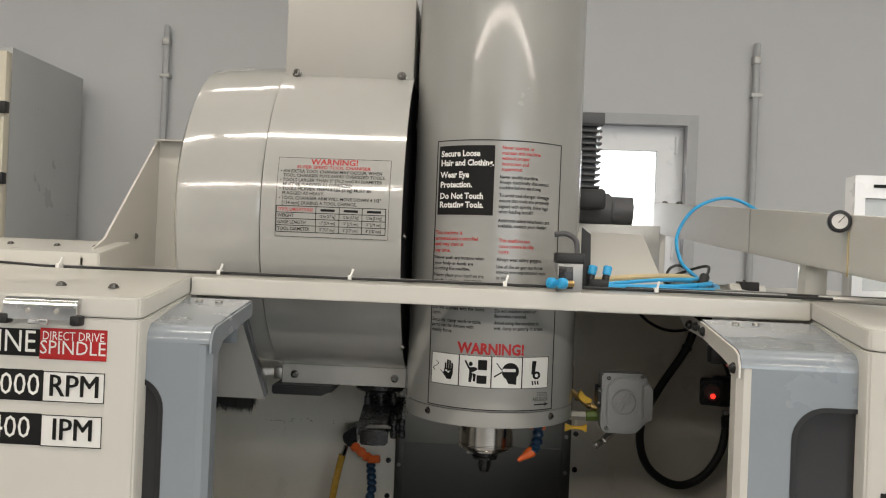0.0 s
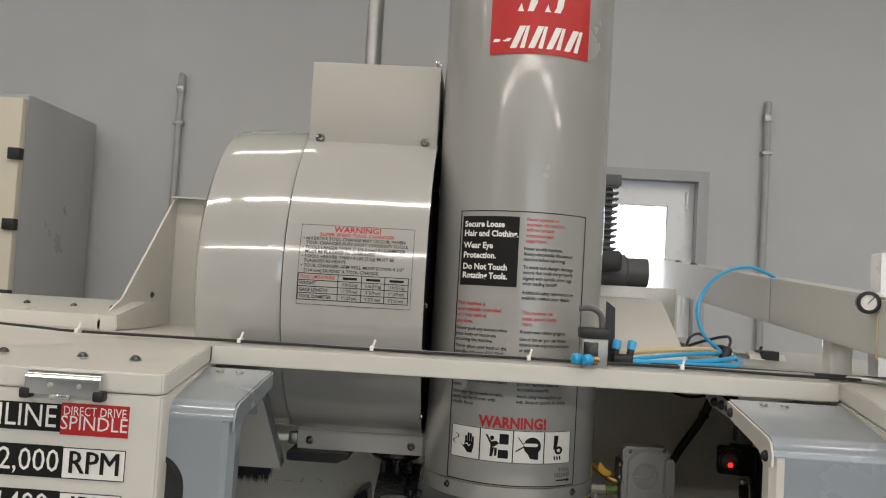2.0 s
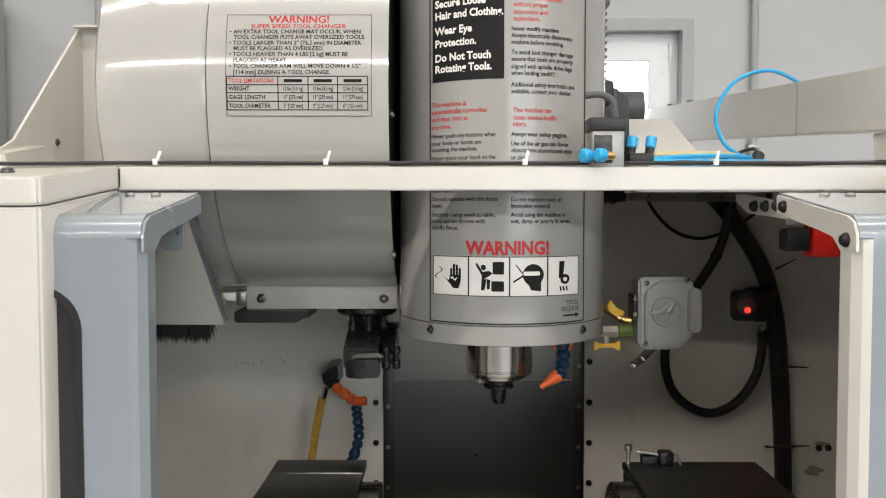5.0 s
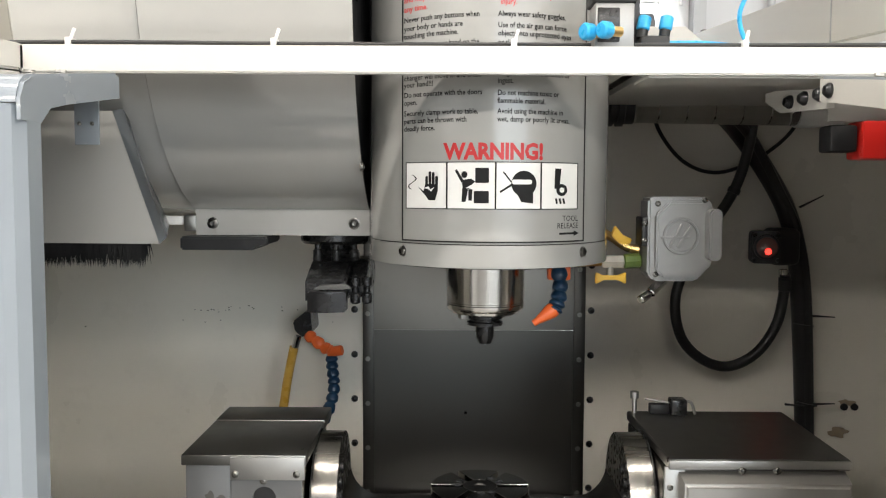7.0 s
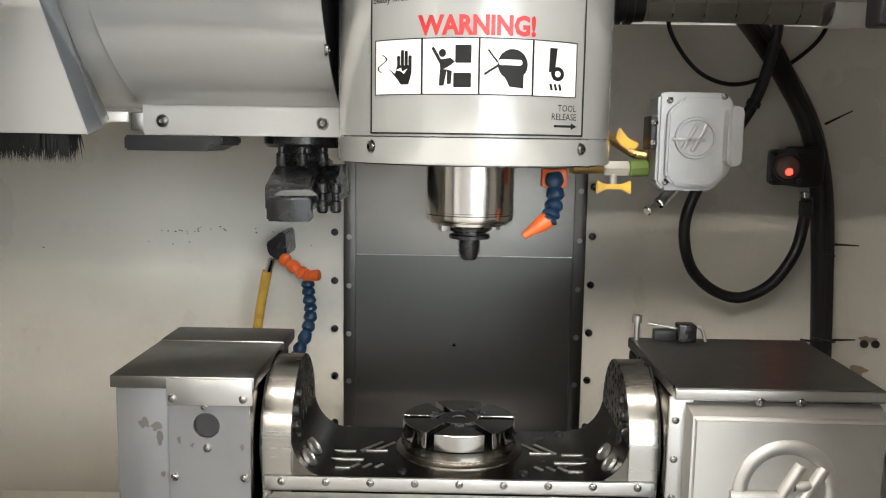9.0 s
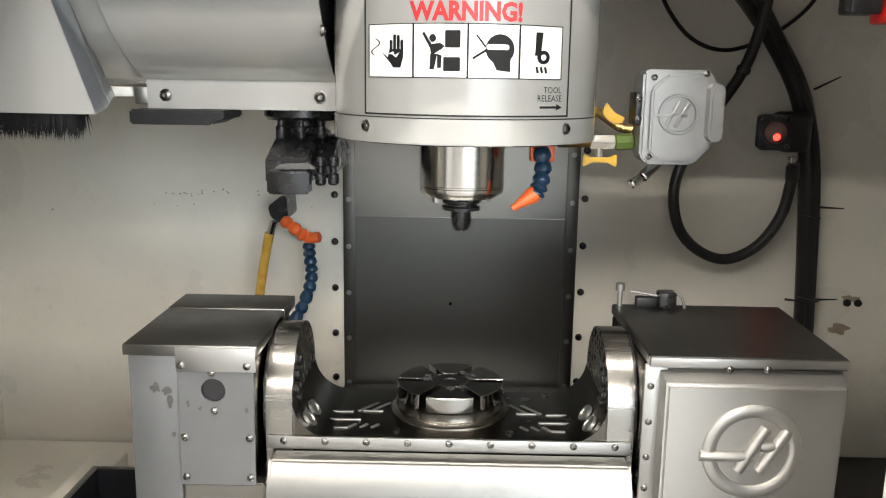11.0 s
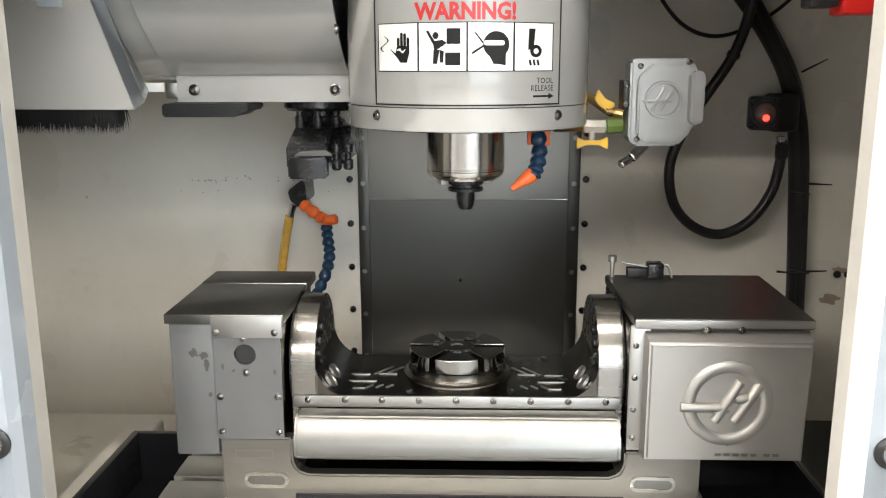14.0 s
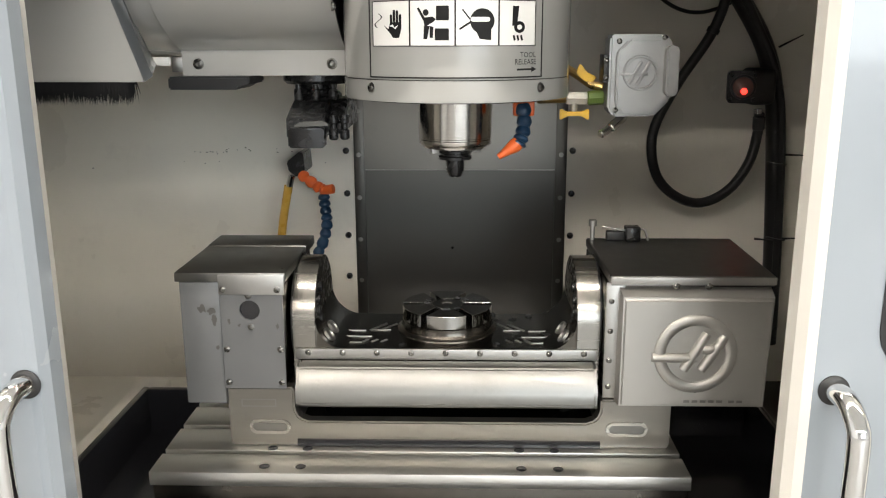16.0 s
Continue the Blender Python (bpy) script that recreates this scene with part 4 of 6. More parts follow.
# double arm parked below the changer
arm = part("arm_flange", lathe((-0.263, -0.13, 1.499), (0, 0, -1), [(0.066, 0), (0.066, 0.012), (0.060, 0.018), (0.03, 0.019)], 36), M_BLACKM, atc)
part("arm_shaft", rod((-0.263, -0.13, 1.49), (-0.263, -0.13, 1.41), 0.020, 24), M_SPIN, atc, "steel arm shaft")
part("arm_hub", lathe((-0.263, -0.13, 1.482), (0, 0, -1), [(0.040, 0), (0.040, 0.010), (0.034, 0.014), (0.034, 0.045), (0.042, 0.049), (0.042, 0.085)], 32), M_BLACKM, atc)
part("arm", prism([(-0.28, 1.385), (-0.28, 1.425), (-0.24, 1.440), (-0.17, 1.462), (-0.05, 1.462), (-0.02, 1.44), (-0.02, 1.395), (-0.22, 1.385)], "x", -0.298, -0.226, 0.004), M_BLACKM, atc, "black double tool arm")
part("arm_side", prism([(-0.25, 1.392), (-0.25, 1.415), (-0.18, 1.452), (-0.06, 1.452), (-0.03, 1.43), (-0.03, 1.395)], "x", -0.2245, -0.196, 0.003), M_BLACKM, atc)
part("arm_cap", prism([(-0.292, -0.270), (-0.290, -0.306), (-0.258, -0.314), (-0.224, -0.304), (-0.224, -0.270)], "z", 1.372, 1.408, 0.003), M_BLACKM, atc, "black grip block")
part("arm_lever", prism([(-0.284, 1.409), (-0.27, 1.418), (-0.225, 1.420), (-0.214, 1.411)], "y", -0.292, -0.282, 0.002), M_PLATE, atc, "worn steel lever")
for x, y in ((-0.212, -0.262), (-0.192, -0.256)):
    part("arm_pin", lathe((x, y, 1.382), (0, 0, 1), [(0.006, 0), (0.009, 0.003), (0.009, 0.018), (0.006, 0.020), (0.006, 0.030), (0.009, 0.032), (0.009, 0.046), (0.0, 0.047)], 14), M_BLACKM, atc)
for x, y in ((-0.287, -0.20), (-0.252, -0.21), (-0.222, -0.19)):
    part("arm_pin", lathe((x, y, 1.452), (0, 0, 1), [(0.008, 0), (0.009, 0.002), (0.009, 0.02), (0.006, 0.022), (0.006, 0.03), (0.0, 0.031)], 12), M_BLACKM, atc)
for z, y in ((1.88, -0.42), (1.62, -0.36)):
    screw(atc, (-0.191, y, z), (1, 0, 0), 0.007)

# ---- sliding doors ----


def sliding_door(s, label):
    """A painted sheet door, slid open; s = -1 stands on one side of the opening, 1 on the other."""
    d = thing("sliding_door", label, "door", "pair of enclosure doors")
    inner = -0.482 if s < 0 else 0.435
    outer = -1.02 if s < 0 else 1.0
    k = 1 if s < 0 else -1
    w0, w1 = sorted((outer + 0.08 * k, -0.568 if s < 0 else 0.532))
    x0, x1 = sorted((outer, inner - 0.022 * k))
    front = holed([(x0, 0.56), (x1, 0.56), (x1, 1.668), (x0, 1.668)], rounded(w0, w1, 1.175, 1.603, 0.055, 8), lambda p: (p[0], -0.887, p[1]), 0.004, (0, 1, 0))
    part("front_sheet", front, M_DOOR, d)
    bend = [(-0.887, 1.668)] + [(-0.855 - 0.032 * math.cos(radians(a)), 1.668 + 0.032 * math.sin(radians(a))) for a in range(10, 91, 10)] + [(-0.74, 1.7165), (-0.625, 1.7325)]
    part("top_bend", sheet(bend, "x", min(x0, inner - 0.0042 * k), max(x1, inner - 0.0042 * k), -0.004), M_DOOR, d)
    e = inner - 0.022 * k
    plan = [(e, -0.887), (e + 0.012 * k, -0.885), (inner - 0.0008 * k, -0.872), (inner - 0.0008 * k, -0.842), (inner - 0.004 * k, -0.842), (inner - 0.004 * k, -0.870), (e, -0.883)]
    part("inner_edge", prism(plan, "z", 0.56, 1.667, 0.0), M_WHITE if s > 0 else M_DOOR, d, "folded inner edge")
    fl = [(-0.886, 1.6505), (-0.886, 1.672), (-0.877, 1.689), (-0.857, 1.697), (-0.625, 1.7290), (-0.625, 1.700), (-0.78, 1.676), (-0.82, 1.668), (-0.842, 1.6505)]
    part("top_flange", prism(fl, "x", min(inner, inner - 0.004 * k), max(inner, inner - 0.004 * k), 0.0), M_WHITE if s > 0 else M_DOOR, d)
    pane = part("window_pane", box(w0 - 0.02, w1 + 0.02, -0.880, -0.874, 1.155, 1.623), M_DARKGLASS, d, "dark smoked window")
    gas = holed(rounded(w0 - 0.004, w1 + 0.004, 1.171, 1.607, 0.058, 8), rounded(w0 + 0.004, w1 - 0.004, 1.179, 1.599, 0.052, 8), lambda p: (p[0], -0.889, p[1]), 0.008, (0, 1, 0))
    part("window_gasket", gas, M_BLACK, d)
    for x, y in ((inner - 0.06 * k, -0.66), (inner - 0.1 * k, -0.66)):
        part("rivet", lathe((x, y, 1.7275), (0, 0, 1), [(0.008, 0), (0.007, 0.004), (0.0, 0.005)], 12), M_STEELV, d)
    hx = -0.508 if s < 0 else 0.482
    h = part("handle", tube([(hx, -0.886, 1.150), (hx - 0.004 * k, -0.915, 1.148), (hx - 0.008 * k, -0.938, 1.128), (hx - 0.009 * k, -0.945, 1.10), (hx - 0.009 * k, -0.945, 0.98), (hx - 0.009 * k, -0.945, 0.88), (hx - 0.014 * k, -0.936, 0.842), (hx - 0.006 * k, -0.912, 0.826), (hx, -0.886, 0.824)], 0.0135, 18), M_CHROME, d, "bent chrome pull handle")
    for z in (1.150, 0.824):
        part("rosette", lathe((hx, -0.887, z), (0, -1, 0), [(0.019, 0), (0.019, 0.002), (0.016, 0.004), (0.013, 0.0045)], 24), M_BLACK, h)
    for y, z in (((-0.655, 1.7105), (-0.86, 1.665)) if s > 0 else ()):
        part("bolt", lathe((inner, y, z), (-1, 0, 0), [(0.010, 0), (0.010, 0.003), (0.006, 0.008), (0.0, 0.0085)], 12), M_BLACKM, d)
    return d


ld = sliding_door(-1, "blue-grey painted sliding door with smoked window, slid open")
part("hanger_plate", box(-0.548, -0.515, -0.612, -0.608, 1.640, 1.722, 0.001), M_DOOR, ld, "small hanger plate")
for x in (-0.541, -0.524):
    screw(ld, (x, -0.6125, 1.668), (0, -1, 0), 0.0022)
rd = sliding_door(1, "blue-grey painted sliding door with cream folded edge, slid open")
rh = thing("door_roller_bracket", "cream roller bracket with black bolts under the roof", "bracket")
part("arm", prism([(-0.64, 1.69), (-0.64, 1.715), (-0.44, 1.735), (-0.40, 1.735), (-0.40, 1.722), (-0.46, 1.70)], "x", 0.448, 0.454, 0.0), M_WHITE, rh)
for y in (-0.60, -0.55, -0.50):
    part("bolt", lathe((0.448, y, 1.712), (-1, 0, 0), [(0.010, 0), (0.010, 0.004), (0.006, 0.010), (0.0, 0.0105)], 12), M_BLACKM, rh)
sw_ = thing("door_switch", "red and black safety switch under the roof", "switch")
part("body", box(0.476, 0.514, -0.57, -0.53, 1.637, 1.674, 0.004), M_BLACK, sw_)
part("head", box(0.518, 0.575, -0.575, -0.525, 1.627, 1.680, 0.004), M_RED, sw_, "red switch head")
part("mount", box(0.48, 0.57, -0.552, -0.547, 1.680, 1.737), M_WHITE, sw_)

# ---- front panel prints and clip ----
PX = lambda x: -0.654 + (x - 193) * 0.00098
PZ = lambda y: 1.688 - (y - 585) * 0.00098
PF = lambda d: (lambda u, v: (u, -0.9215 - d, v))
sticker = thing("speed_label", "black, red and white printed speed label on the front panel", "label")
part("black_field", patch(PX(-130), PX(72), PZ(636), PZ(588), PF(0), 1), M_INK, sticker)
part("red_field", patch(PX(72), PX(193), PZ(640), PZ(585), PF(0), 1), M_INKRED, sticker)
part("black_field", patch(PX(-40), PX(80), PZ(715), PZ(660), PF(0), 1), M_INK, sticker)
part("black_field", patch(PX(-40), PX(80), PZ(793), PZ(737), PF(0), 1), M_INK, sticker)
part("white_field", patch(PX(80), PX(192), PZ(715), PZ(661), PF(0), 1), M_PAPER, sticker)
part("white_field", patch(PX(80), PX(190), PZ(794), PZ(738), PF(0), 1), M_PAPER, sticker)
part("white_outline", outline(PX(80), PX(192), PZ(715), PZ(661), 0.0016, PF(0.0006)), M_INK, sticker)
part("white_outline", outline(PX(80), PX(190), PZ(794), PZ(738), 0.0016, PF(0.0006)), M_INK, sticker)
for word, u, v, size, align, q in (("INLINE", 66, 612, 0.054, "RIGHT", 0.86), ("12,000", 76, 688, 0.054, "RIGHT", 0.9), ("1400", 62, 764, 0.054, "RIGHT", 0.9), ("DIRECT DRIVE", 132, 599, 0.0215, "CENTER", 0.80), ("SPINDLE", 132, 620, 0.034, "CENTER", 0.93)):
    lettering("white_word", [(word, PX(u), PZ(v), size, align, q)], PF(0.0006), M_PAPER, sticker, "white capitals", 0.0)
for word, u, v in (("RPM", 136, 688), ("IPM", 136, 765)):
    lettering("black_word", [(word, PX(u), PZ(v), 0.054, "CENTER", 0.9)], PF(0.0006), M_INK, sticker, "black capitals", 0.008)
clip = thing("document_clip", "worn chrome document clip with black ends on the front panel", "clip")
part("plate", prism([(-0.9225, 1.741), (-0.932, 1.741), (-0.939, 1.737), (-0.942, 1.728), (-0.944, 1.704), (-0.941, 1.703), (-0.939, 1.727), (-0.936, 1.733), (-0.9225, 1.736)], "x", -0.829, -0.701, 0.0), M_CHROME, clip, "bent chrome plate")
for x in (-0.829, -0.703):
    part("end", box(x - 0.008, x + 0.010, -0.947, -0.9235, 1.695, 1.713, 0.004), M_BLACK, clip)
for x in (-0.785, -0.735):
    part("rivet", lathe((x, -0.9425, 1.719), (0, -1, 0), [(0.005, 0), (0.004, 0.003), (0.0, 0.0034)], 12), M_NICKEL, clip)
part("lip", box(-0.783, -0.748, -0.947, -0.9415, 1.696, 1.704, 0.001), M_CHROME, clip)
plate = thing("side_label", "small white label with blue and black bars on the front panel", "label")
part("field", patch(0.668, 0.78, 1.60, 1.715, PF(0), 1), M_PAPER, plate)
part("blue_bar", patch(0.674, 0.78, 1.688, 1.705, PF(0.0006), 1), M_AIR, plate)
part("black_field", patch(0.664, 0.80, 1.44, 1.475, PF(0.0006), 1), M_INK, plate)
part("grey_field", patch(0.664, 0.80, 1.34, 1.438, PF(0.0003), 1), M_PAPER, plate)

# ---- rotary trunnion on the machine table ----
TX, TY, TZ = 0.004, -0.43, 1.10
tab = thing("machine_table", "steel T-slot machine table, bright and oily", "table")
ys = [-0.655, -0.592, -0.578, -0.50, -0.485, -0.41, -0.395, -0.32, -0.305, -0.25]
for a, b_ in zip(ys[::2], ys[1::2]):
    part("table_strip", box(-0.462, 0.388, a, b_, 0.881, 0.904, 0.0015), M_STEEL, tab)
part("table_body", box(-0.459, 0.385, -0.650, -0.252, 0.80, 0.8815, 0.002), M_CAST, tab)
for x in (-0.283, -0.225, 0.126, 0.184):
    for y in (-0.633, -0.571):
        part("table_hole", lathe((x, y, 0.9045), (0, 0, 1), [(0.0085, 0), (0.0, 0.0003)], 14, close=False), M_TRAY, tab)
tray = thing("coolant_tray", "black oily tray round the machine table", "tray")
part("pan", box(-0.635, 0.62, -0.80, -0.20, 0.742, 0.752), M_TRAY, tray)
for q in ((-0.649, -0.635, -0.81, -0.19), (0.62, 0.634, -0.81, -0.19)):
    part("rim", box(q[0], q[1], q[2], q[3], 0.60, 0.85, 0.003), M_TRAY, tray)
part("rim", box(-0.635, 0.62, -0.205, -0.19, 0.60, 0.85, 0.003), M_TRAY, tray)
part("rim", box(-0.635, 0.62, -0.81, -0.795, 0.60, 0.80, 0.003), M_TRAY, tray)
part("saddle", box(-0.40, 0.37, -0.70, -0.22, 0.752, 0.80), M_TRAY, tray)
part("way_cover", prism([(-0.19, 0.60), (-0.19, 0.84), (0.40, 0.80), (0.40, 0.60)], "x", -0.262, 0.302, 0.002), M_TRAY, tray, "sloped black way cover")
part("way_cover_wing", prism([(-0.19, 0.60), (-0.19, 0.66), (0.41, 0.625), (0.41, 0.60)], "x", 0.303, 1.14, 0.002), M_TRAY, tray)

tr = thing("rotary_trunnion", "steel tilting rotary trunnion with round face plate, lying level", "machine part")
# foot casting
foot = [(-0.356, 0.9045), (0.374, 0.9045), (0.374, 0.99), (0.259, 0.99), (0.259, 0.968), (0.252, 0.954), (0.237, 0.948), (-0.224, 0.948), (-0.239, 0.954), (-0.246, 0.968), (-0.246, 1.008), (-0.356, 1.008)]
part("foot_casting", prism(foot, "y", -0.56, -0.535, 0.003), M_FOOT, tr, "machined foot casting")
for x0, x1 in ((-0.356, -0.246), (0.259, 0.374)):
    part("foot_block", box(x0 + 0.002, x1 - 0.002, -0.535, -0.28, 0.9045, 0.988, 0.003), M_FOOT, tr)
part("foot_rail", box(-0.246, 0.259, -0.33, -0.30, 0.9045, 0.955, 0.002), M_CAST, tr)
part("foot_floor", box(-0.246, 0.259, -0.535, -0.33, 0.9045, 0.925, 0.002), M_CAST, tr)
# shade of the gap below the foot, put in as a black strip
part("foot_gap_shade", box(-0.243, 0.260, -0.5635, -0.5600, 0.9055, 0.917), M_TRAY, tr)
for cx in (-0.288, 0.303):
    rim = holed(rounded(cx - 0.034, cx + 0.034, 0.926, 0.951, 0.012, 5), rounded(cx - 0.029, cx + 0.029, 0.931, 0.946, 0.0075, 5), lambda p: (p[0], -0.5625, p[1]), 0.0025, (0, 1, 0))
    part("lifting_slot", rim, M_ARM, tr, "milled slot rim")
    part("slot_floor", prism(rounded(cx - 0.029, cx + 0.029, 0.931, 0.946, 0.0075, 5), "y", -0.5608, -0.5603), M_PLATE, tr)
part("name_plate", outline(-0.334, -0.276, 0.974, 0.988, 0.002, lambda u, v: (u, -0.5606, v)), M_LID, tr, "engraved plate outline")
for x in (-0.20, 0.21):
    part("hold_bolt", lathe((x, -0.45, 0.925), (0, 0, 1), [(0.015, 0), (0.015, 0.012), (0.010, 0.014), (0.010, 0.03), (0.0, 0.031)], 6), M_BLACKM, tr)
# left housing
lh = part("left_housing", box(-0.424, -0.3585, -0.560, -0.305, 0.979, 1.189, 0.003), M_SLAB, tr, "scratched sheet housing")
part("housing_core", box(-0.3575, -0.258, -0.556, -0.305, 1.009, 1.189, 0.002), M_CAST, tr)
hole_ring = [(-0.310 + 0.0165 * math.cos(2 * math.pi * i / 24), 1.143 + 0.0165 * math.sin(2 * math.pi * i / 24)) for i in range(24)]
part("front_plate", holed([(-0.357, 1.0085), (-0.2565, 1.0085), (-0.2565, 1.187), (-0.357, 1.187)], hole_ring, lambda p: (p[0], -0.5655, p[1]), 0.004, (0, 1, 0)), M_SLAB, tr, "sheet front plate with round hole")
part("hole_back", lathe((-0.310, -0.5605, 1.143), (0, -1, 0), [(0.018, 0), (0.0, 0.0005)], 20, close=False), M_TRAY, tr)
for x, z in ((-0.350, 1.179), (-0.263, 1.179), (-0.311, 1.168), (-0.309, 1.115), (-0.350, 1.077), (-0.263, 1.077), (-0.350, 1.020), (-0.263, 1.020)):
    screw(tr, (x, -0.5668 if z < 1.17 else -0.5708, z), (0, -1, 0), 0.0042)
part("left_lid", box(-0.428, -0.250, -0.567, -0.385, 1.190, 1.2055, 0.002), M_LID, tr, "dark brushed steel lid")
part("left_lid_rear", box(-0.4275, -0.2495, -0.3847, -0.300, 1.190, 1.2068, 0.002), M_LID, tr)
part("lid_lip", box(-0.3575, -0.252, -0.5695, -0.5665, 1.170, 1.203, 0.001), M_STEELV, tr, "folded steel lip")
# right housing and cover
part("right_housing", box(0.262, 0.512, -0.556, -0.31, 0.990, 1.186, 0.003), M_CAST, tr)
part("cover_flange", box(0.2605, 0.290, -0.561, -0.5565, 0.995, 1.190, 0.001), M_STEELV, tr)
cv = [(0.2835, 0.992), (0.5125, 0.992), (0.5165, 1.172), (0.2835, 1.172)]
bm = bmesh.new()
f0 = [bm.verts.new((x, -0.558, z)) for x, z in ((0.280, 0.989), (0.5155, 0.989), (0.5185, 1.184), (0.280, 1.184))]
f1 = [bm.verts.new((x, -0.588, z)) for x, z in cv]
bm.faces.new(f0)
bm.faces.new(f1)
for i in range(4):
    bm.faces.new((f0[i], f0[(i + 1) % 4], f1[(i + 1) % 4], f1[i]))
bmesh.ops.recalc_face_normals(bm, faces=bm.faces)
bmesh.ops.bevel(bm, geom=[e for e in bm.edges if all(v.co.y < -0.58 for v in e.verts)], offset=0.004, segments=3, affect="EDGES")
cover = part("motor_cover", bm, M_BLAST, tr, "bead-blasted steel motor cover with raised round emblem")
RX, RZ, RR = 0.399, 1.082, 0.056
bm = bmesh.new()
ring = []
for i in range(48):
    a = 2 * math.pi * i / 48
    ring.append([bm.verts.new((RX + (RR + 0.0095 * math.cos(t)) * math.cos(a), -0.5875 - 0.0050 * max(0.0, math.sin(t)), RZ + (RR + 0.0095 * math.cos(t)) * math.sin(a))) for t in [math.pi * k / 6 for k in range(7)]])
for i in range(48):
    for k in range(6):
        bm.faces.new((ring[i][k], ring[i][k + 1], ring[(i + 1) % 48][k + 1], ring[(i + 1) % 48][k]))
part("emblem_ring", bm, M_BLAST, cover)


def bead(p, q, r=0.0078):
    return tube([(p[0], -0.5875, p[1]), ((p[0] + q[0]) / 2, -0.5885, (p[1] + q[1]) / 2), (q[0], -0.5875, q[1])], r, 12, 4, radii=None)


for p, q in (((RX - 0.068, RZ - 0.006), (RX + 0.002, RZ - 0.006)), ((RX - 0.018, RZ - 0.026), (RX + 0.016, RZ + 0.034)), ((RX + 0.010, RZ - 0.026), (RX + 0.044, RZ + 0.030)), ((RX + 0.010, RZ + 0.008), (RX + 0.030, RZ + 0.008))):
    part("emblem_bar", bead(p, q), M_BLAST, cover)
part("drain_hole", lathe((0.402, -0.5895, 1.021), (0, -1, 0), [(0.004, 0), (0.0, 0.0003)], 12, close=False), M_TRAY, cover)
bm = None
for k in range(7):
    bm = patch(0.385 + k * 0.013 + (0.006 if k > 4 else 0), 0.394 + k * 0.013 + (0.006 if k > 4 else 0), 0.9995, 1.004, lambda u, v: (u, -0.5886, v), 1, bm)
part("lettering_bars", bm, M_LID, cover)
for z in (1.16, 1.11, 1.06, 1.015):
    screw(tr, (0.2685, -0.5618, z), (0, -1, 0), 0.0038)
part("right_lid", prism([(0.262, -0.300), (0.530, -0.300), (0.523, -0.567), (0.265, -0.567), (0.265, -0.50), (0.264, -0.40), (0.262, -0.33)], "z", 1.187, 1.2025, 0.0015), M_LID, tr, "dark brushed steel lid")
part("lid_lip", box(0.265, 0.523, -0.5698, -0.5672, 1.190, 1.2015, 0.0008), M_STEELV, tr)
for x in (0.368, 0.418):
    screw(tr, (x, -0.5685, 1.188), (0, -1, 0), 0.0050)
# clamp bits on the lid's rear corner
part("stop_bolt", lathe((0.272, -0.312, 1.2025), (0, 0, 1), [(0.004, 0), (0.004, 0.026), (0.0075, 0.026), (0.0075, 0.037), (0.004, 0.037)], 14), M_STEELV, tr)
part("switch_block", box(0.330, 0.357, -0.335, -0.307, 1.2025, 1.230, 0.003), M_BLACKM, tr)
part("switch_base", box(0.297, 0.330, -0.322, -0.305, 1.2025, 1.219, 0.002), M_BLACK, tr)
part("switch_wire", tube([(0.354, -0.321, 1.225), (0.366, -0.323, 1.223), (0.372, -0.327, 1.204)], 0.0025, 8), M_STEELV, tr)
part("switch_rod", rod((0.290, -0.313, 1.227), (0.330, -0.317, 1.221), 0.002, 8), M_STEELV, tr)
# tilting cradle: one casting, two upright arms rounded over the tilt axis, filleted into the bed
CR, CF, CA, CB = 0.099, 0.056, 0.217, 1.062


def cradle_top(x, y):
    """Height of the cradle: flat bed, fillet up to the arms, arms cut by the round over the axis."""
    over = TZ + math.sqrt(max(0.0, CR * CR - (y - TY) ** 2))
    a = abs(x - TX)
    if a >= CA:
        return over
    if a <= CA - CF:
        return CB
    return min(over, CB + CF - math.sqrt(max(0.0, CF * CF - (a - CA + CF) ** 2)))


def cradle_piece(xs):
    b = bmesh.new()
    yy = [TY - CR * math.cos(math.pi * i / 28) for i in range(29)]
    yy[0], yy[-1] = TY - CR, TY + CR
    top = [[b.verts.new((x, y, cradle_top(x, y))) for y in yy] for x in xs]
    low = [[b.verts.new((x, y, 1.0)) for y in yy] for x in xs]
    for i in range(len(xs) - 1):
        for k in range(28):
            b.faces.new((top[i][k], top[i + 1][k], top[i + 1][k + 1], top[i][k + 1]))
            b.faces.new((low[i][k], low[i][k + 1], low[i + 1][k + 1], low[i + 1][k]))
        for k in (0, 28):
            b.faces.new((top[i][k], top[i + 1][k], low[i + 1][k], low[i][k]))
    for i in (0, len(xs) - 1):
        for k in range(28):
            b.faces.new((top[i][k], top[i][k + 1], low[i][k + 1], low[i][k]))
    return b


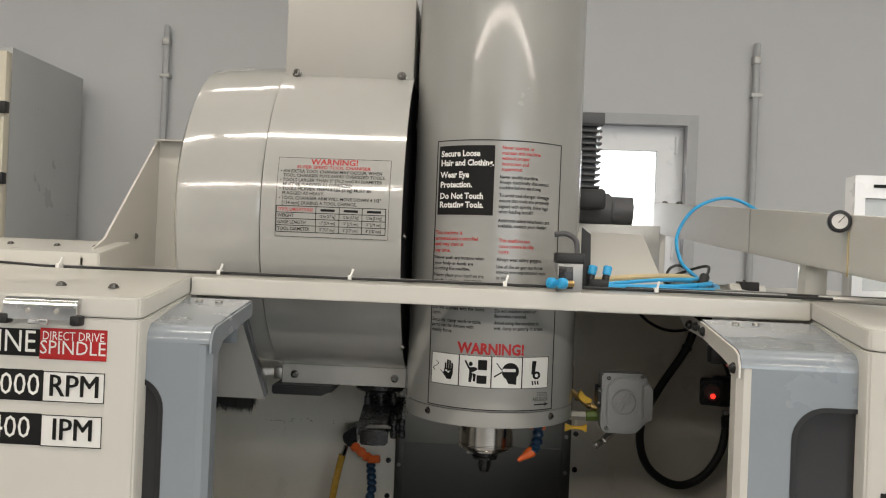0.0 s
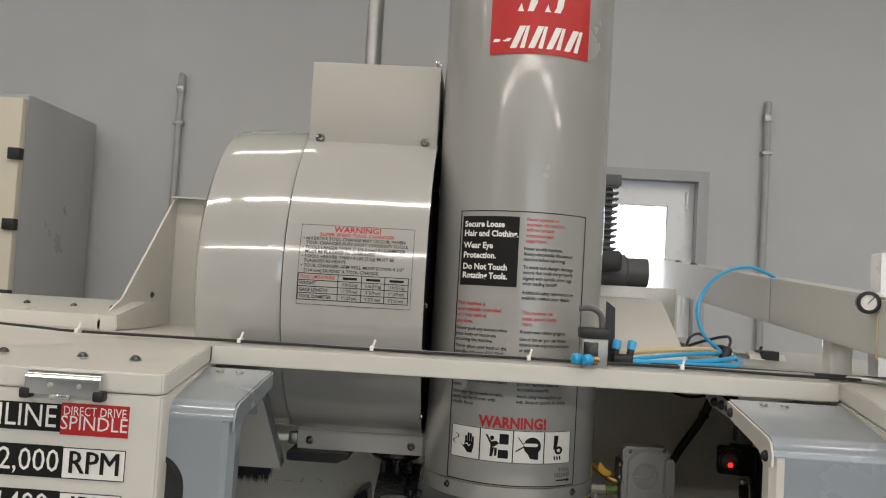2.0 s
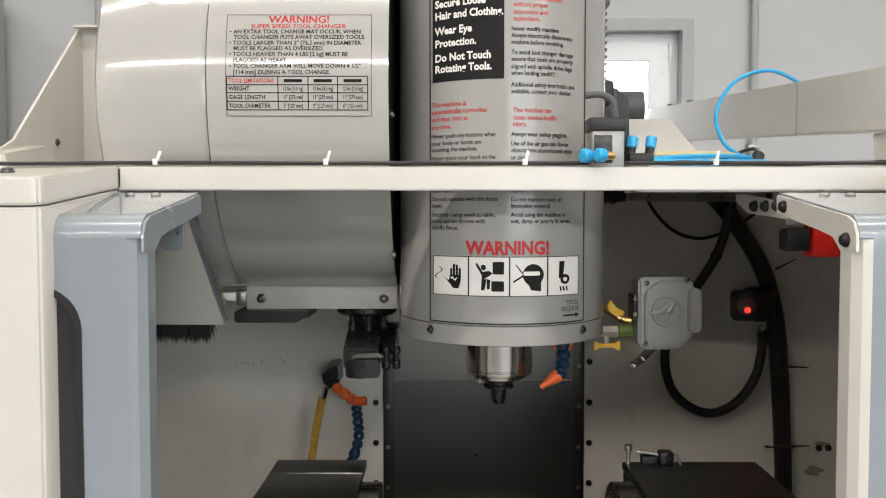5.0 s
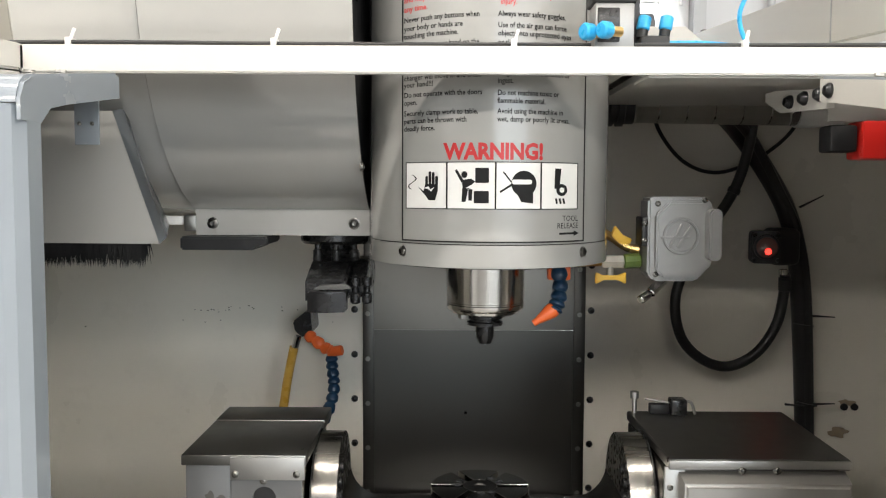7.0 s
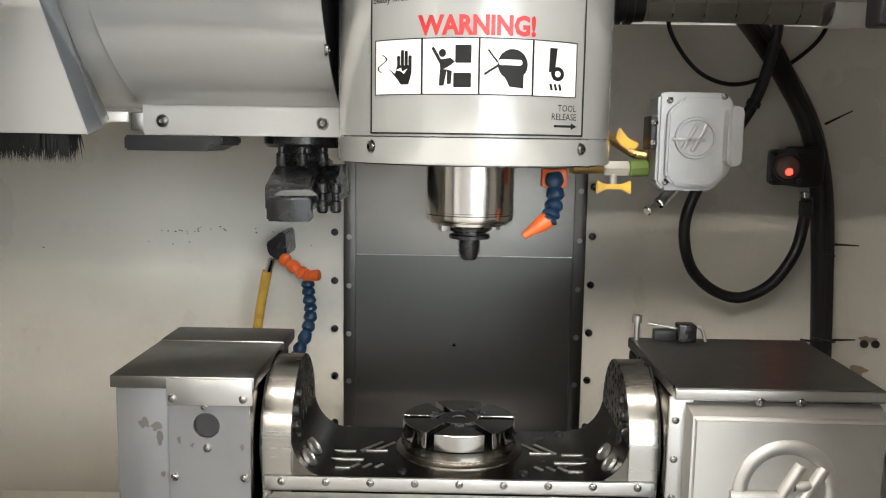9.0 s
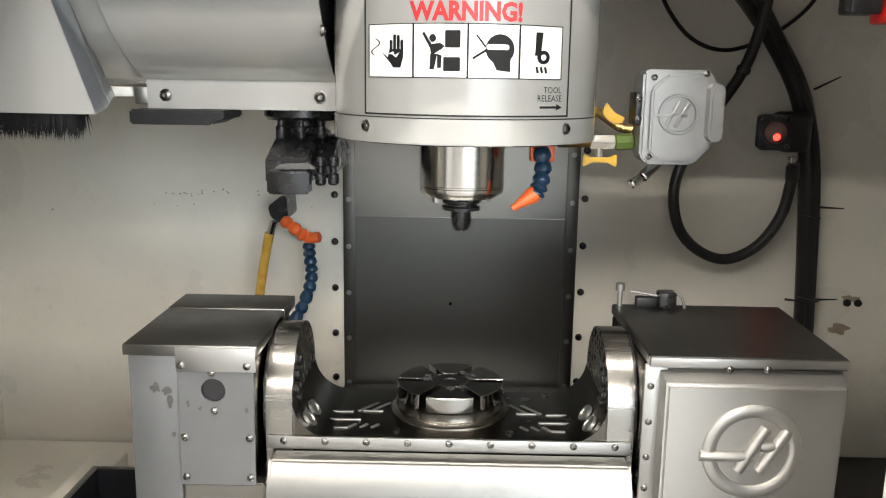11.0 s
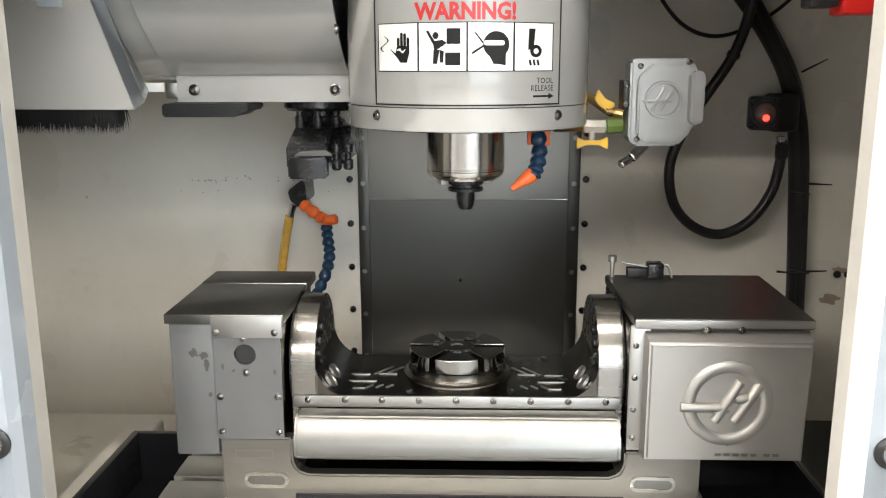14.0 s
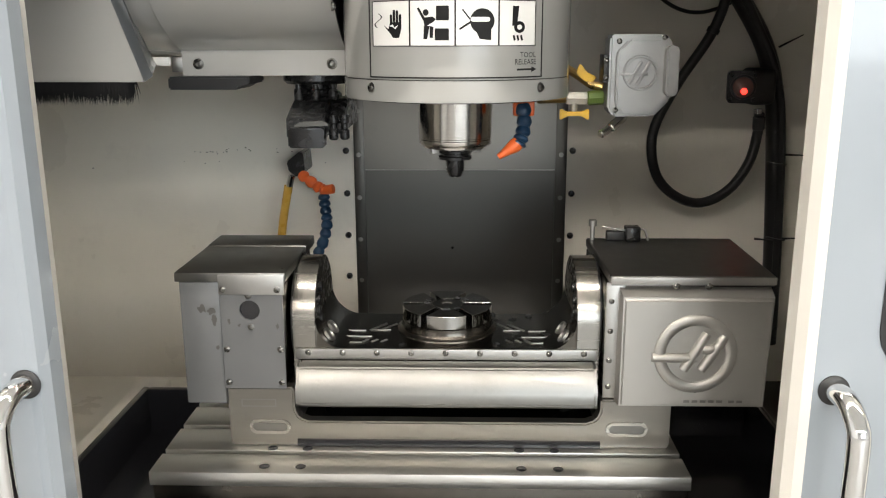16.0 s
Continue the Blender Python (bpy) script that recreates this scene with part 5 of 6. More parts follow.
bed = [TX - CA + 0.0005] + [TX - CA + CF * (1 - math.cos(math.pi / 2 * i / 12)) for i in range(1, 13)]
bed += [TX] + [2 * TX - x for x in reversed(bed)]
part("cradle_bed", cradle_piece(bed), M_CAST, tr, "oily cast cradle bed with filleted ends")
for s in (-1, 1):
    arm_x = sorted((TX + s * CA, TX + s * (CA + 0.003), TX + s * 0.2505, TX + s * 0.2535))
    part("cradle_arm", cradle_piece(arm_x), M_ARM, tr, "turned steel arm of the cradle")
    part("bearing_ring", lathe((TX + s * 0.2540, TY, TZ), (s, 0, 0), [(0.103, 0), (0.103, 0.002), (0.100, 0.003)], 64), M_BLACKM, tr)
    for a in (-50, -15, 20, 55):
        bx = TX + s * (CA - 0.0005)
        part("cheek_bolt", lathe((bx, TY - 0.052 * math.cos(radians(a)) - 0.01, TZ + 0.028 + 0.034 * math.sin(radians(a))), (-s, 0, 0), [(0.0085, 0), (0.0085, 0.004), (0.005, 0.0042), (0.005, 0.001), (0, 0.001)], 12, close=False), M_BLACKM, tr)
    for y in (-0.50, -0.46):
        part("bolt_pocket", lathe((TX + s * (CA - 0.020), y, CB + 0.018), (-s * 0.8, 0, 0.6), [(0.013, -0.003), (0.013, 0.002), (0.009, 0.0022), (0.008, 0.0005), (0, 0.0005)], 16, close=False), M_STEELV, tr)
# cast marks on the floor as plain raised strokes, wet glint painted as paler steel
random.seed(11)
for s in (-1, 1):
    for (u, v, L, a) in ((-0.03, 0.0, 0.042, 0), (0.012, 0.02, 0.045, 52), (0.030, 0.02, 0.045, 52), (0.02, 0.004, 0.03, 0), (-0.02, -0.03, 0.05, 0), (-0.004, -0.052, 0.016, 52), (0.012, -0.052, 0.016, 52), (0.028, -0.052, 0.016, 52), (-0.02, -0.06, 0.02, 0)):
        part("cast_mark", box(-L / 2, L / 2, -0.0022, 0.0022, 0, 0.0022, 0.0008, None, pose(TX + s * 0.135 + u * (-s), -0.43 + v * 1.0, 1.0615, 0, 0, a * (-s))), M_STEELV, tr)
for x, y in ((-0.075, -0.50), (0.085, -0.50), (-0.075, -0.335), (0.083, -0.335), (0.15, -0.345)):
    part("floor_bolt", lathe((TX + x, y, 1.0618), (0, 0, 1), [(0.006, 0), (0.006, 0.003), (0.0, 0.0034)], 12), M_BLACKM, tr)
part("front_strip", box(TX - 0.250, TX + 0.250, -0.5345, -0.5295, 1.048, 1.0665, 0.001), M_STEELV, tr)
for k in range(9):
    screw(tr, (TX - 0.228 + k * 0.057, -0.5352, 1.0605), (0, -1, 0), 0.0042)
apron = [(-0.535, 1.0475), (-0.552, 1.0465), (-0.560, 1.043), (-0.580, 1.010), (-0.580, 0.987), (-0.572, 0.979), (-0.545, 0.979), (-0.535, 0.986)]
part("front_apron", prism(apron, "x", TX - 0.241, TX + 0.243, 0.0025), M_APRON, tr, "bright folded steel apron")
for x in (TX - 0.2425, TX + 0.2445):
    part("apron_end", prism([(p[0] + 0.002, p[1]) for p in apron], "x", x - 0.0015, x + 0.0015), M_LID, tr)
part("cradle_under", box(TX - 0.225, TX + 0.225, -0.52, -0.34, 0.962, 0.9995), M_TRAY, tr)
# face plate with six slots
PY, PZT = -0.405, 1.106
part("plate_base", lathe((TX, PY, 1.0615), (0, 0, 1), [(0.090, 0), (0.089, 0.003), (0.083, 0.006), (0.0805, 0.010), (0.0802, 0.0202), (0.079, 0.0208)], 64), M_CAST, tr)
# black disc puts the shade inside the slots into colour
part("slot_bottom_shade", lathe((TX, PY, 1.0822), (0, 0, 1), [(0.0785, 0), (0.0, 0.0004)], 48, close=False), M_TRAY, tr)
plate_ = part("face_plate", lathe((TX, PY, 1.0828), (0, 0, 1), [(0.0275, 0), (0.0275, 0.0228), (0.027, 0.0232), (0.010, 0.0232), (0.009, 0.0215), (0, 0.0215)], 40, close=False), M_FACE, tr, "round steel face plate with radial slots")
for k in range(6):
    a0, a1 = 60 * k, 60 * k + 60
    hw = 0.0062
    poly = []
    for r, rev in ((0.0795, 0), (0.0285, 1)):
        d = math.degrees(math.asin(hw / r))
        seq = [a0 + d + (a1 - a0 - 2 * d) * i / 10 for i in range(11)]
        poly += [(TX + r * math.cos(radians(a)), PY + r * math.sin(radians(a))) for a in (reversed(seq) if rev else seq)]
    part("sector", prism(poly, "z", 1.0828, PZT, 0.0007, seg=1), M_FACE, plate_)
for k in range(3):
    for da in (-9, 9):
        a = radians(120 * k + 45 + da * 1.6)
        part("cap_screw", lathe((TX + 0.037 * math.cos(a), PY + 0.037 * math.sin(a), PZT), (0, 0, 1), [(0.0062, 0), (0.0062, 0.0012), (0.0035, 0.0012), (0.0032, 0.0002), (0, 0.0002)], 12, close=False), M_BLACKM, plate_)
# ---- coolant hose on the back wall ----
ch = thing("coolant_nozzle", "blue and orange segmented coolant hose on a dark wall bracket", "nozzle", "coolant hoses")
part("bracket", prism([(-0.425, 1.262), (-0.392, 1.288), (-0.382, 1.285), (-0.378, 1.235), (-0.40, 1.222), (-0.42, 1.238)], "y", 0.30, 0.415, 0.003), M_BLACKM, ch, "dark metal bracket")
part("fitting", rod((-0.412, 0.30, 1.228), (-0.422, 0.30, 1.192), 0.009, 10, bevel=0.002), M_CHROME, ch)
ball_hose([(-0.392, 0.305, 1.232), (-0.366, 0.30, 1.213), (-0.34, 0.29, 1.196), (-0.328, 0.288, 1.192)], 0.0135, M_ORANGE, ch, 4, "orange_link")
part("end_plug", rod((-0.335, 0.288, 1.19), (-0.302, 0.282, 1.196), 0.0125, 14, bevel=0.002), M_ORANGE, ch)
ball_hose([(-0.33, 0.29, 1.182), (-0.326, 0.285, 1.14), (-0.322, 0.28, 1.10), (-0.335, 0.262, 1.05), (-0.36, 0.24, 1.0)], 0.0135, M_BLUE, ch, 9)
hs = thing("coolant_supply_hose", "amber rubber coolant hose hanging down the wall", "hose")
part("hose", tube([(-0.422, 0.30, 1.20), (-0.440, 0.31, 1.12), (-0.462, 0.315, 1.0), (-0.50, 0.31, 0.88), (-0.545, 0.30, 0.78), (-0.62, 0.28, 0.67)], 0.011, 12), M_YHOSE, hs)

# ---- cables, beacon and work lamp on the right ----
hn = thing("cable_harness", "thick black bundled cable tied along the wall", "cable")
part("trunk", tube([(0.47, 0.08, 1.80), (0.55, 0.18, 1.775), (0.64, 0.30, 1.735), (0.72, 0.35, 1.655), (0.79, 0.365, 1.545), (0.825, 0.37, 1.43), (0.845, 0.375, 1.25), (0.862, 0.38, 1.0), (0.87, 0.38, 0.75)], 0.0235, 12), M_RUBBER, hn)
part("strand", tube([(0.49, 0.06, 1.80), (0.58, 0.18, 1.765), (0.68, 0.30, 1.71), (0.76, 0.345, 1.60), (0.815, 0.35, 1.49), (0.845, 0.355, 1.35), (0.862, 0.36, 1.1), (0.874, 0.36, 0.8)], 0.012, 10), M_RUBBER, hn)
for p, q in (((0.82, 0.35, 1.545), (0.875, 0.34, 1.575)), ((0.86, 0.35, 1.275), (0.915, 0.345, 1.273)), ((0.87, 0.35, 1.052), (0.92, 0.34, 1.056)), ((0.80, 0.35, 1.0515), (0.85, 0.345, 1.048))):
    part("tie_tail", rod(p, q, 0.0032, 6, r2=0.0015), M_BLACK, hn)
for z, x in ((1.60, 0.765), (1.45, 0.825), (1.25, 0.85), (1.05, 0.866)):
    part("tie_band", lathe((x - 0.004, 0.366, z), (0.12, 0, 1), [(0.025, -0.002), (0.025, 0.002)], 14), M_BLACK, hn)
lp = thing("loop_hose", "black rubber hose hanging in a wide loop", "hose")
part("hose", tube([(0.672, 0.26, 1.80), (0.668, 0.28, 1.70), (0.637, 0.29, 1.585), (0.56, 0.30, 1.455), (0.508, 0.30, 1.34), (0.517, 0.30, 1.24), (0.565, 0.30, 1.18), (0.635, 0.30, 1.157), (0.705, 0.30, 1.19), (0.752, 0.30, 1.26), (0.768, 0.30, 1.335), (0.764, 0.285, 1.385)], 0.0125, 14), M_RUBBER, lp)
part("clamp_band", lathe((0.637, 0.29, 1.585), (-0.35, 0.05, -0.85), [(0.0150, -0.006), (0.0155, -0.005), (0.0155, 0.005), (0.0150, 0.006)], 18), M_BLACK, lp)
part("end_sleeve", rod((0.767, 0.293, 1.345), (0.764, 0.286, 1.378), 0.0148, 16, bevel=0.002), M_BLACK, lp)
tc_ = thing("thin_cable", "thin black cable sagging along the wall", "cable")
part("cable", tube([(0.43, 0.25, 1.80), (0.456, 0.30, 1.73), (0.53, 0.34, 1.655), (0.62, 0.36, 1.63), (0.72, 0.37, 1.665), (0.80, 0.37, 1.73), (0.83, 0.37, 1.80)], 0.0048, 8), M_RUBBER, tc_)
bc = thing("sensor_beacon", "round black optical sensor glowing red", "sensor")
part("body", box(0.735, 0.805, 0.29, 0.375, 1.405, 1.495, 0.016, seg=3), M_BLACK, bc)
BW = Matrix.Translation((0.722, 0.30, 1.450)) @ Matrix.Rotation(radians(-14), 4, "Z")
part("face_block", prism(rounded(-0.036, 0.034, -0.040, 0.038, 0.010, 4), "y", -0.012, 0.05, 0.003), M_BLACK, bc, "square black face").matrix_basis = BW
part("bezel", lathe((0, -0.012, 0), (0, -1, 0), [(0.030, 0), (0.031, 0.004), (0.030, 0.012), (0.0255, 0.0125), (0.024, 0.004)], 32, close=False), M_BLACK, bc, "round black bezel").matrix_basis = BW
part("lens", lathe((0, -0.014, 0), (0, -1, 0), [(0.025, 0), (0.019, 0.004), (0.0, 0.006)], 28, close=False), M_LENS, bc, "clouded red lens").matrix_basis = BW
part("signal_light", lathe((0.003, -0.0185, -0.010), (0, -1, 0), [(0.009, -0.003), (0.007, 0.002), (0.0, 0.004)], 16, close=False), M_GLOWRED, bc, "glowing red signal light").matrix_basis = BW
for x in (-0.028, 0.026):
    for z in (-0.031, 0.029):
        part("face_bolt", lathe((x, -0.012, z), (0, -1, 0), [(0.0055, 0), (0.005, 0.004), (0.003, 0.0042), (0.003, 0.002), (0, 0.002)], 10, close=False), M_BLACKM, bc).matrix_basis = BW
part("gland", rod((0.762, 0.295, 1.396), (0.763, 0.29, 1.368), 0.011, 12, bevel=0.002), M_CHROME, bc)
wl = thing("work_lamp", "clear tube work lamp, switched off, under the roof", "lamp")
part("tube", rod((0.345, 0.10, 1.762), (0.70, 0.10, 1.757), 0.032, 28), M_TUBE, wl, "clear tube")
part("inner_reflector", box(0.36, 0.69, 0.112, 0.118, 1.738, 1.782), M_NICKEL, wl)
for x in (0.40, 0.46, 0.52, 0.58, 0.64):
    part("inner_ring", lathe((x, 0.10, 1.7605), (1, 0, 0), [(0.027, 0), (0.027, 0.003)], 20, close=False), M_CHROME, wl)
part("end_cap", lathe((0.292, 0.10, 1.763), (1, 0, 0), [(0.035, 0), (0.041, 0.004), (0.041, 0.012), (0.036, 0.013), (0.036, 0.020), (0.041, 0.021), (0.041, 0.034), (0.036, 0.036), (0.036, 0.056)], 28), M_BLACK, wl, "black end cap")
part("end_cap", lathe((0.70, 0.10, 1.757), (1, 0, 0), [(0.036, 0), (0.037, 0.03), (0.034, 0.06), (0.034, 0.10)], 28), M_PAPER, wl, "white end cap")
part("hanger", box(0.73, 0.78, 0.07, 0.13, 1.757, 1.80, 0.002), M_BLACK, wl)
for x in (0.981, 1.008):
    solo("wall_bolt", lathe((x, 0.421, 1.028), (0, -1, 0), [(0.010, 0), (0.009, 0.006), (0.0, 0.007)], 12), M_BLACK, "small black bolt on the cream inside wall", "bolt", "wall bolts")

# ---- things on the roof ----
rc = thing("roof_cable", "thin dark cables tied along the roof beam", "cable")
part("cable", tube([(-1.4, -0.50, 1.80), (-1.05, -0.52, 1.786), (-0.93, -0.54, 1.783), (-0.58, -0.558, 1.7845), (-0.29, -0.556, 1.7835), (0.0, -0.554, 1.784), (0.36, -0.552, 1.7845), (0.62, -0.57, 1.783), (0.9, -0.58, 1.784), (1.4, -0.59, 1.785)], 0.003, 8), M_RUBBER, rc)
part("cable", tube([(-0.95, -0.535, 1.784), (-0.6, -0.548, 1.7835), (-0.2, -0.545, 1.7840), (0.2, -0.546, 1.7838), (0.5, -0.55, 1.785), (0.8, -0.53, 1.786), (1.3, -0.50, 1.79)], 0.0036, 8), M_PIPE, rc, "grey cable")
part("cable", tube([(0.30, -0.535, 1.786), (0.45, -0.51, 1.785), (0.6, -0.535, 1.786), (0.75, -0.56, 1.786), (1.0, -0.57, 1.787), (1.4, -0.58, 1.788)], 0.004, 8), M_RUBBER, rc)
for x in (-0.576, -0.93, -0.292, 0.04, 0.359):
    part("cable_tie", box(x - 0.004, x + 0.004, -0.563, -0.540, 1.780, 1.7905, 0.001), M_PAPER, rc, "white cable tie")
    part("tie_tail", rod((x + 0.002, -0.556, 1.789), (x + 0.006, -0.553, 1.804), 0.0025, 6), M_PAPER, rc)
rg = thing("air_regulator", "small grey pneumatic valve with black cap and blue knobs", "valve")
part("body", box(0.147, 0.200, -0.585, -0.535, 1.7745, 1.835, 0.002), M_ALU, rg)
part("slot", box(0.150, 0.180, -0.5875, -0.5845, 1.782, 1.828, 0.001), M_BLACKM, rg)
part("cap", box(0.143, 0.203, -0.588, -0.532, 1.835, 1.857, 0.003), M_BLACK, rg, "black cap")
part("lever", tube([(0.14, -0.56, 1.895), (0.165, -0.56, 1.897), (0.185, -0.56, 1.885), (0.19, -0.56, 1.857)], 0.006, 10), M_MOTOR, rg)
for x, y in ((0.131, -0.60), (0.152, -0.612)):
    part("thread", rod((x + 0.026, y + 0.012, 1.793), (x + 0.008, y + 0.002, 1.793), 0.007, 12), M_BRASS, rg)
    part("knob", lathe((x + 0.010, y + 0.003, 1.793), (-1, -0.6, 0), [(0.0105, 0), (0.0115, 0.002), (0.0115, 0.013), (0.009, 0.016), (0.0, 0.0165)], 18), M_AIR, rg, "bright blue knob")
part("guard", prism([(0.205, 1.777), (0.228, 1.777), (0.225, 1.90), (0.205, 1.915)], "y", -0.50, -0.496, 0.0), M_BLACK, rg)
ft = thing("air_fitting", "black push-in air fitting with blue collars", "fitting")
part("body", box(0.222, 0.265, -0.525, -0.50, 1.782, 1.803, 0.005), M_BLACK, ft)
for x in (0.226, 0.258):
    part("neck", rod((x, -0.512, 1.80), (x + 0.003, -0.510, 1.815), 0.008, 12), M_BLACK, ft)
    part("collar", rod((x + 0.002, -0.511, 1.812), (x + 0.006, -0.508, 1.832), 0.0095, 14, bevel=0.002), M_AIR, ft, "bright blue collar")
part("foot", box(0.235, 0.255, -0.52, -0.505, 1.776, 1.784), M_BLACK, ft)
at = thing("air_tubes", "bright blue pneumatic tubes coiled on the roof", "hose")
part("tube", tube([(0.262, -0.512, 1.793), (0.33, -0.47, 1.800), (0.42, -0.40, 1.806), (0.50, -0.32, 1.808), (0.525, -0.24, 1.81), (0.50, -0.17, 1.85), (0.50, -0.12, 1.92), (0.56, -0.06, 1.995), (0.66, 0.0, 2.03), (0.75, 0.04, 2.005), (0.80, 0.06, 1.965)], 0.0045, 10), M_AIR, at)
part("tube", tube([(0.262, -0.518, 1.788), (0.34, -0.49, 1.789), (0.44, -0.43, 1.792), (0.52, -0.35, 1.797), (0.545, -0.26, 1.80), (0.49, -0.19, 1.802), (0.43, -0.1, 1.80), (0.44, 0.05, 1.80)], 0.0062, 10), M_AIR, at)
part("tube", tube([(0.30, -0.50, 1.785), (0.42, -0.46, 1.784), (0.52, -0.38, 1.784), (0.56, -0.29, 1.79), (0.55, -0.20, 1.80)], 0.0062, 10), M_AIR, at)
part("clear_tube", tube([(0.20, -0.50, 1.795), (0.30, -0.43, 1.806), (0.40, -0.36, 1.812), (0.48, -0.30, 1.812), (0.53, -0.25, 1.80)], 0.0065, 8), M_CLEAR, at, "yellowed clear tube")
part("dark_tube", tube([(0.50, -0.30, 1.784), (0.55, -0.22, 1.81), (0.58, -0.12, 1.84), (0.54, -0.02, 1.82), (0.46, 0.0, 1.785)], 0.004, 8), M_RUBBER, at)
part("dark_tube", tube([(0.46, -0.16, 1.784), (0.50, -0.05, 1.83), (0.56, 0.05, 1.835), (0.60, 0.0, 1.785)], 0.004, 8), M_RUBBER, at)
part("tube_band", rod((0.515, -0.31, 1.79), (0.53, -0.29, 1.815), 0.012, 12), M_BLACK, at)
gc = thing("grey_cable", "grey cable lying across the roof", "cable")
part("cable", tube([(0.46, -0.2, 1.784), (0.54, -0.38, 1.782), (0.64, -0.50, 1.783), (0.80, -0.63, 1.782), (1.0, -0.74, 1.771), (1.3, -0.80, 1.765)], 0.0068, 8), M_PIPE, gc)
hd = thing("roof_hood", "cream sheet hood with sloped sides on the roof", "cover")
bm = bmesh.new()
a_ = [bm.verts.new(p) for p in ((0.245, -0.36, 1.7765), (0.432, -0.36, 1.7765), (0.452, 0.30, 1.7765), (0.245, 0.30, 1.7765))]
b__ = [bm.verts.new(p) for p in ((0.245, -0.28, 1.800), (0.43, -0.28, 1.800), (0.437, 0.02, 1.92), (0.245, 0.02, 1.92))]
c_ = [bm.verts.new(p) for p in ((0.245, 0.28, 1.93), (0.438, 0.28, 1.93))]
for f in ((a_[0], a_[1], b__[1], b__[0]), (b__[0], b__[1], b__[2], b__[3]), (b__[3], b__[2], c_[1], c_[0]), (c_[0], c_[1], a_[2], a_[3]), (a_[1], a_[2], c_[1], b__[2], b__[1]), (a_[0], b__[0], b__[3], c_[0], a_[3])):
    bm.faces.new(f)
part("hood_sheet", bm, M_WHITE, hd)
mo = thing("axis_motor", "dark grey servo motor with black cap behind the head", "motor")
part("body", lathe((0.30, 0.62, 2.02), (1, 0, 0), [(0.06, 0), (0.06, 0.13), (0.05, 0.14), (0.05, 0.21)], 24), M_MOTOR, mo)
part("cap", box(0.29, 0.40, 0.48, 0.60, 2.015, 2.085, 0.012), M_BLACK, mo, "black connector cap")
part("mount", box(0.26, 0.60, 0.56, 0.68, 1.77, 1.97, 0.004), M_PIPE, mo)
fs = thing("finned_cooler", "grey finned cooler standing behind the head", "cooler")
for k in range(11):
    part("fin", box(0.28, 0.385, 0.52, 0.64, 2.09 + k * 0.021, 2.098 + k * 0.021, 0.002), M_MOTOR, fs)
part("top_plate", box(0.275, 0.392, 0.515, 0.645, 2.305, 2.345, 0.004), M_MOTOR, fs)
part("spine", box(0.30, 0.37, 0.56, 0.60, 2.086, 2.306), M_MOTOR, fs)
gg = thing("pressure_gauge", "small black pressure gauge with white dial on the channel", "gauge")
part("case", lathe((0.700, -0.637, 1.941), (-0.25, -1, 0), [(0.020, -0.016), (0.0225, -0.012), (0.0225, 0.004), (0.020, 0.006), (0.0155, 0.0062), (0.0152, 0.003)], 28, close=False), M_BLACK, gg)
part("dial", lathe((0.700, -0.637, 1.941), (-0.25, -1, 0), [(0.0156, 0.0035), (0.0, 0.0036)], 28, close=False), M_PAPER, gg, "white dial")
part("needle", box(-0.0007, 0.0007, -0.0006, 0.0, -0.004, 0.014, m=pose(0.6988, -0.6415, 1.941, 0, 40, -14)), M_INK, gg)
part("pipe", rod((0.712, -0.632, 1.941), (0.80, -0.625, 1.941), 0.008, 10), M_PIPE, gg)
part("stain", rod((0.7185, -0.637, 1.83), (0.7185, -0.637, 1.92), 0.0022, 6), M_CLEAR, gg)
pn = thing("control_pendant", "white-framed control box with dark pane behind the channel", "control box")
part("frame", holed(rounded(0.805, 0.96, 1.776, 2.055, 0.006, 3), [(0.828, 1.80), (0.94, 1.80), (0.94, 2.005), (0.828, 2.005)], lambda p: (p[0], -0.46, p[1]), 0.05, (0, 1, 0)), M_PVC, pn)
part("pane", box(0.822, 0.945, -0.44, -0.43, 1.795, 2.01), M_PIPE, pn)
part("slot", box(0.845, 0.89, -0.4625, -0.460, 2.028, 2.035), M_INK, pn)

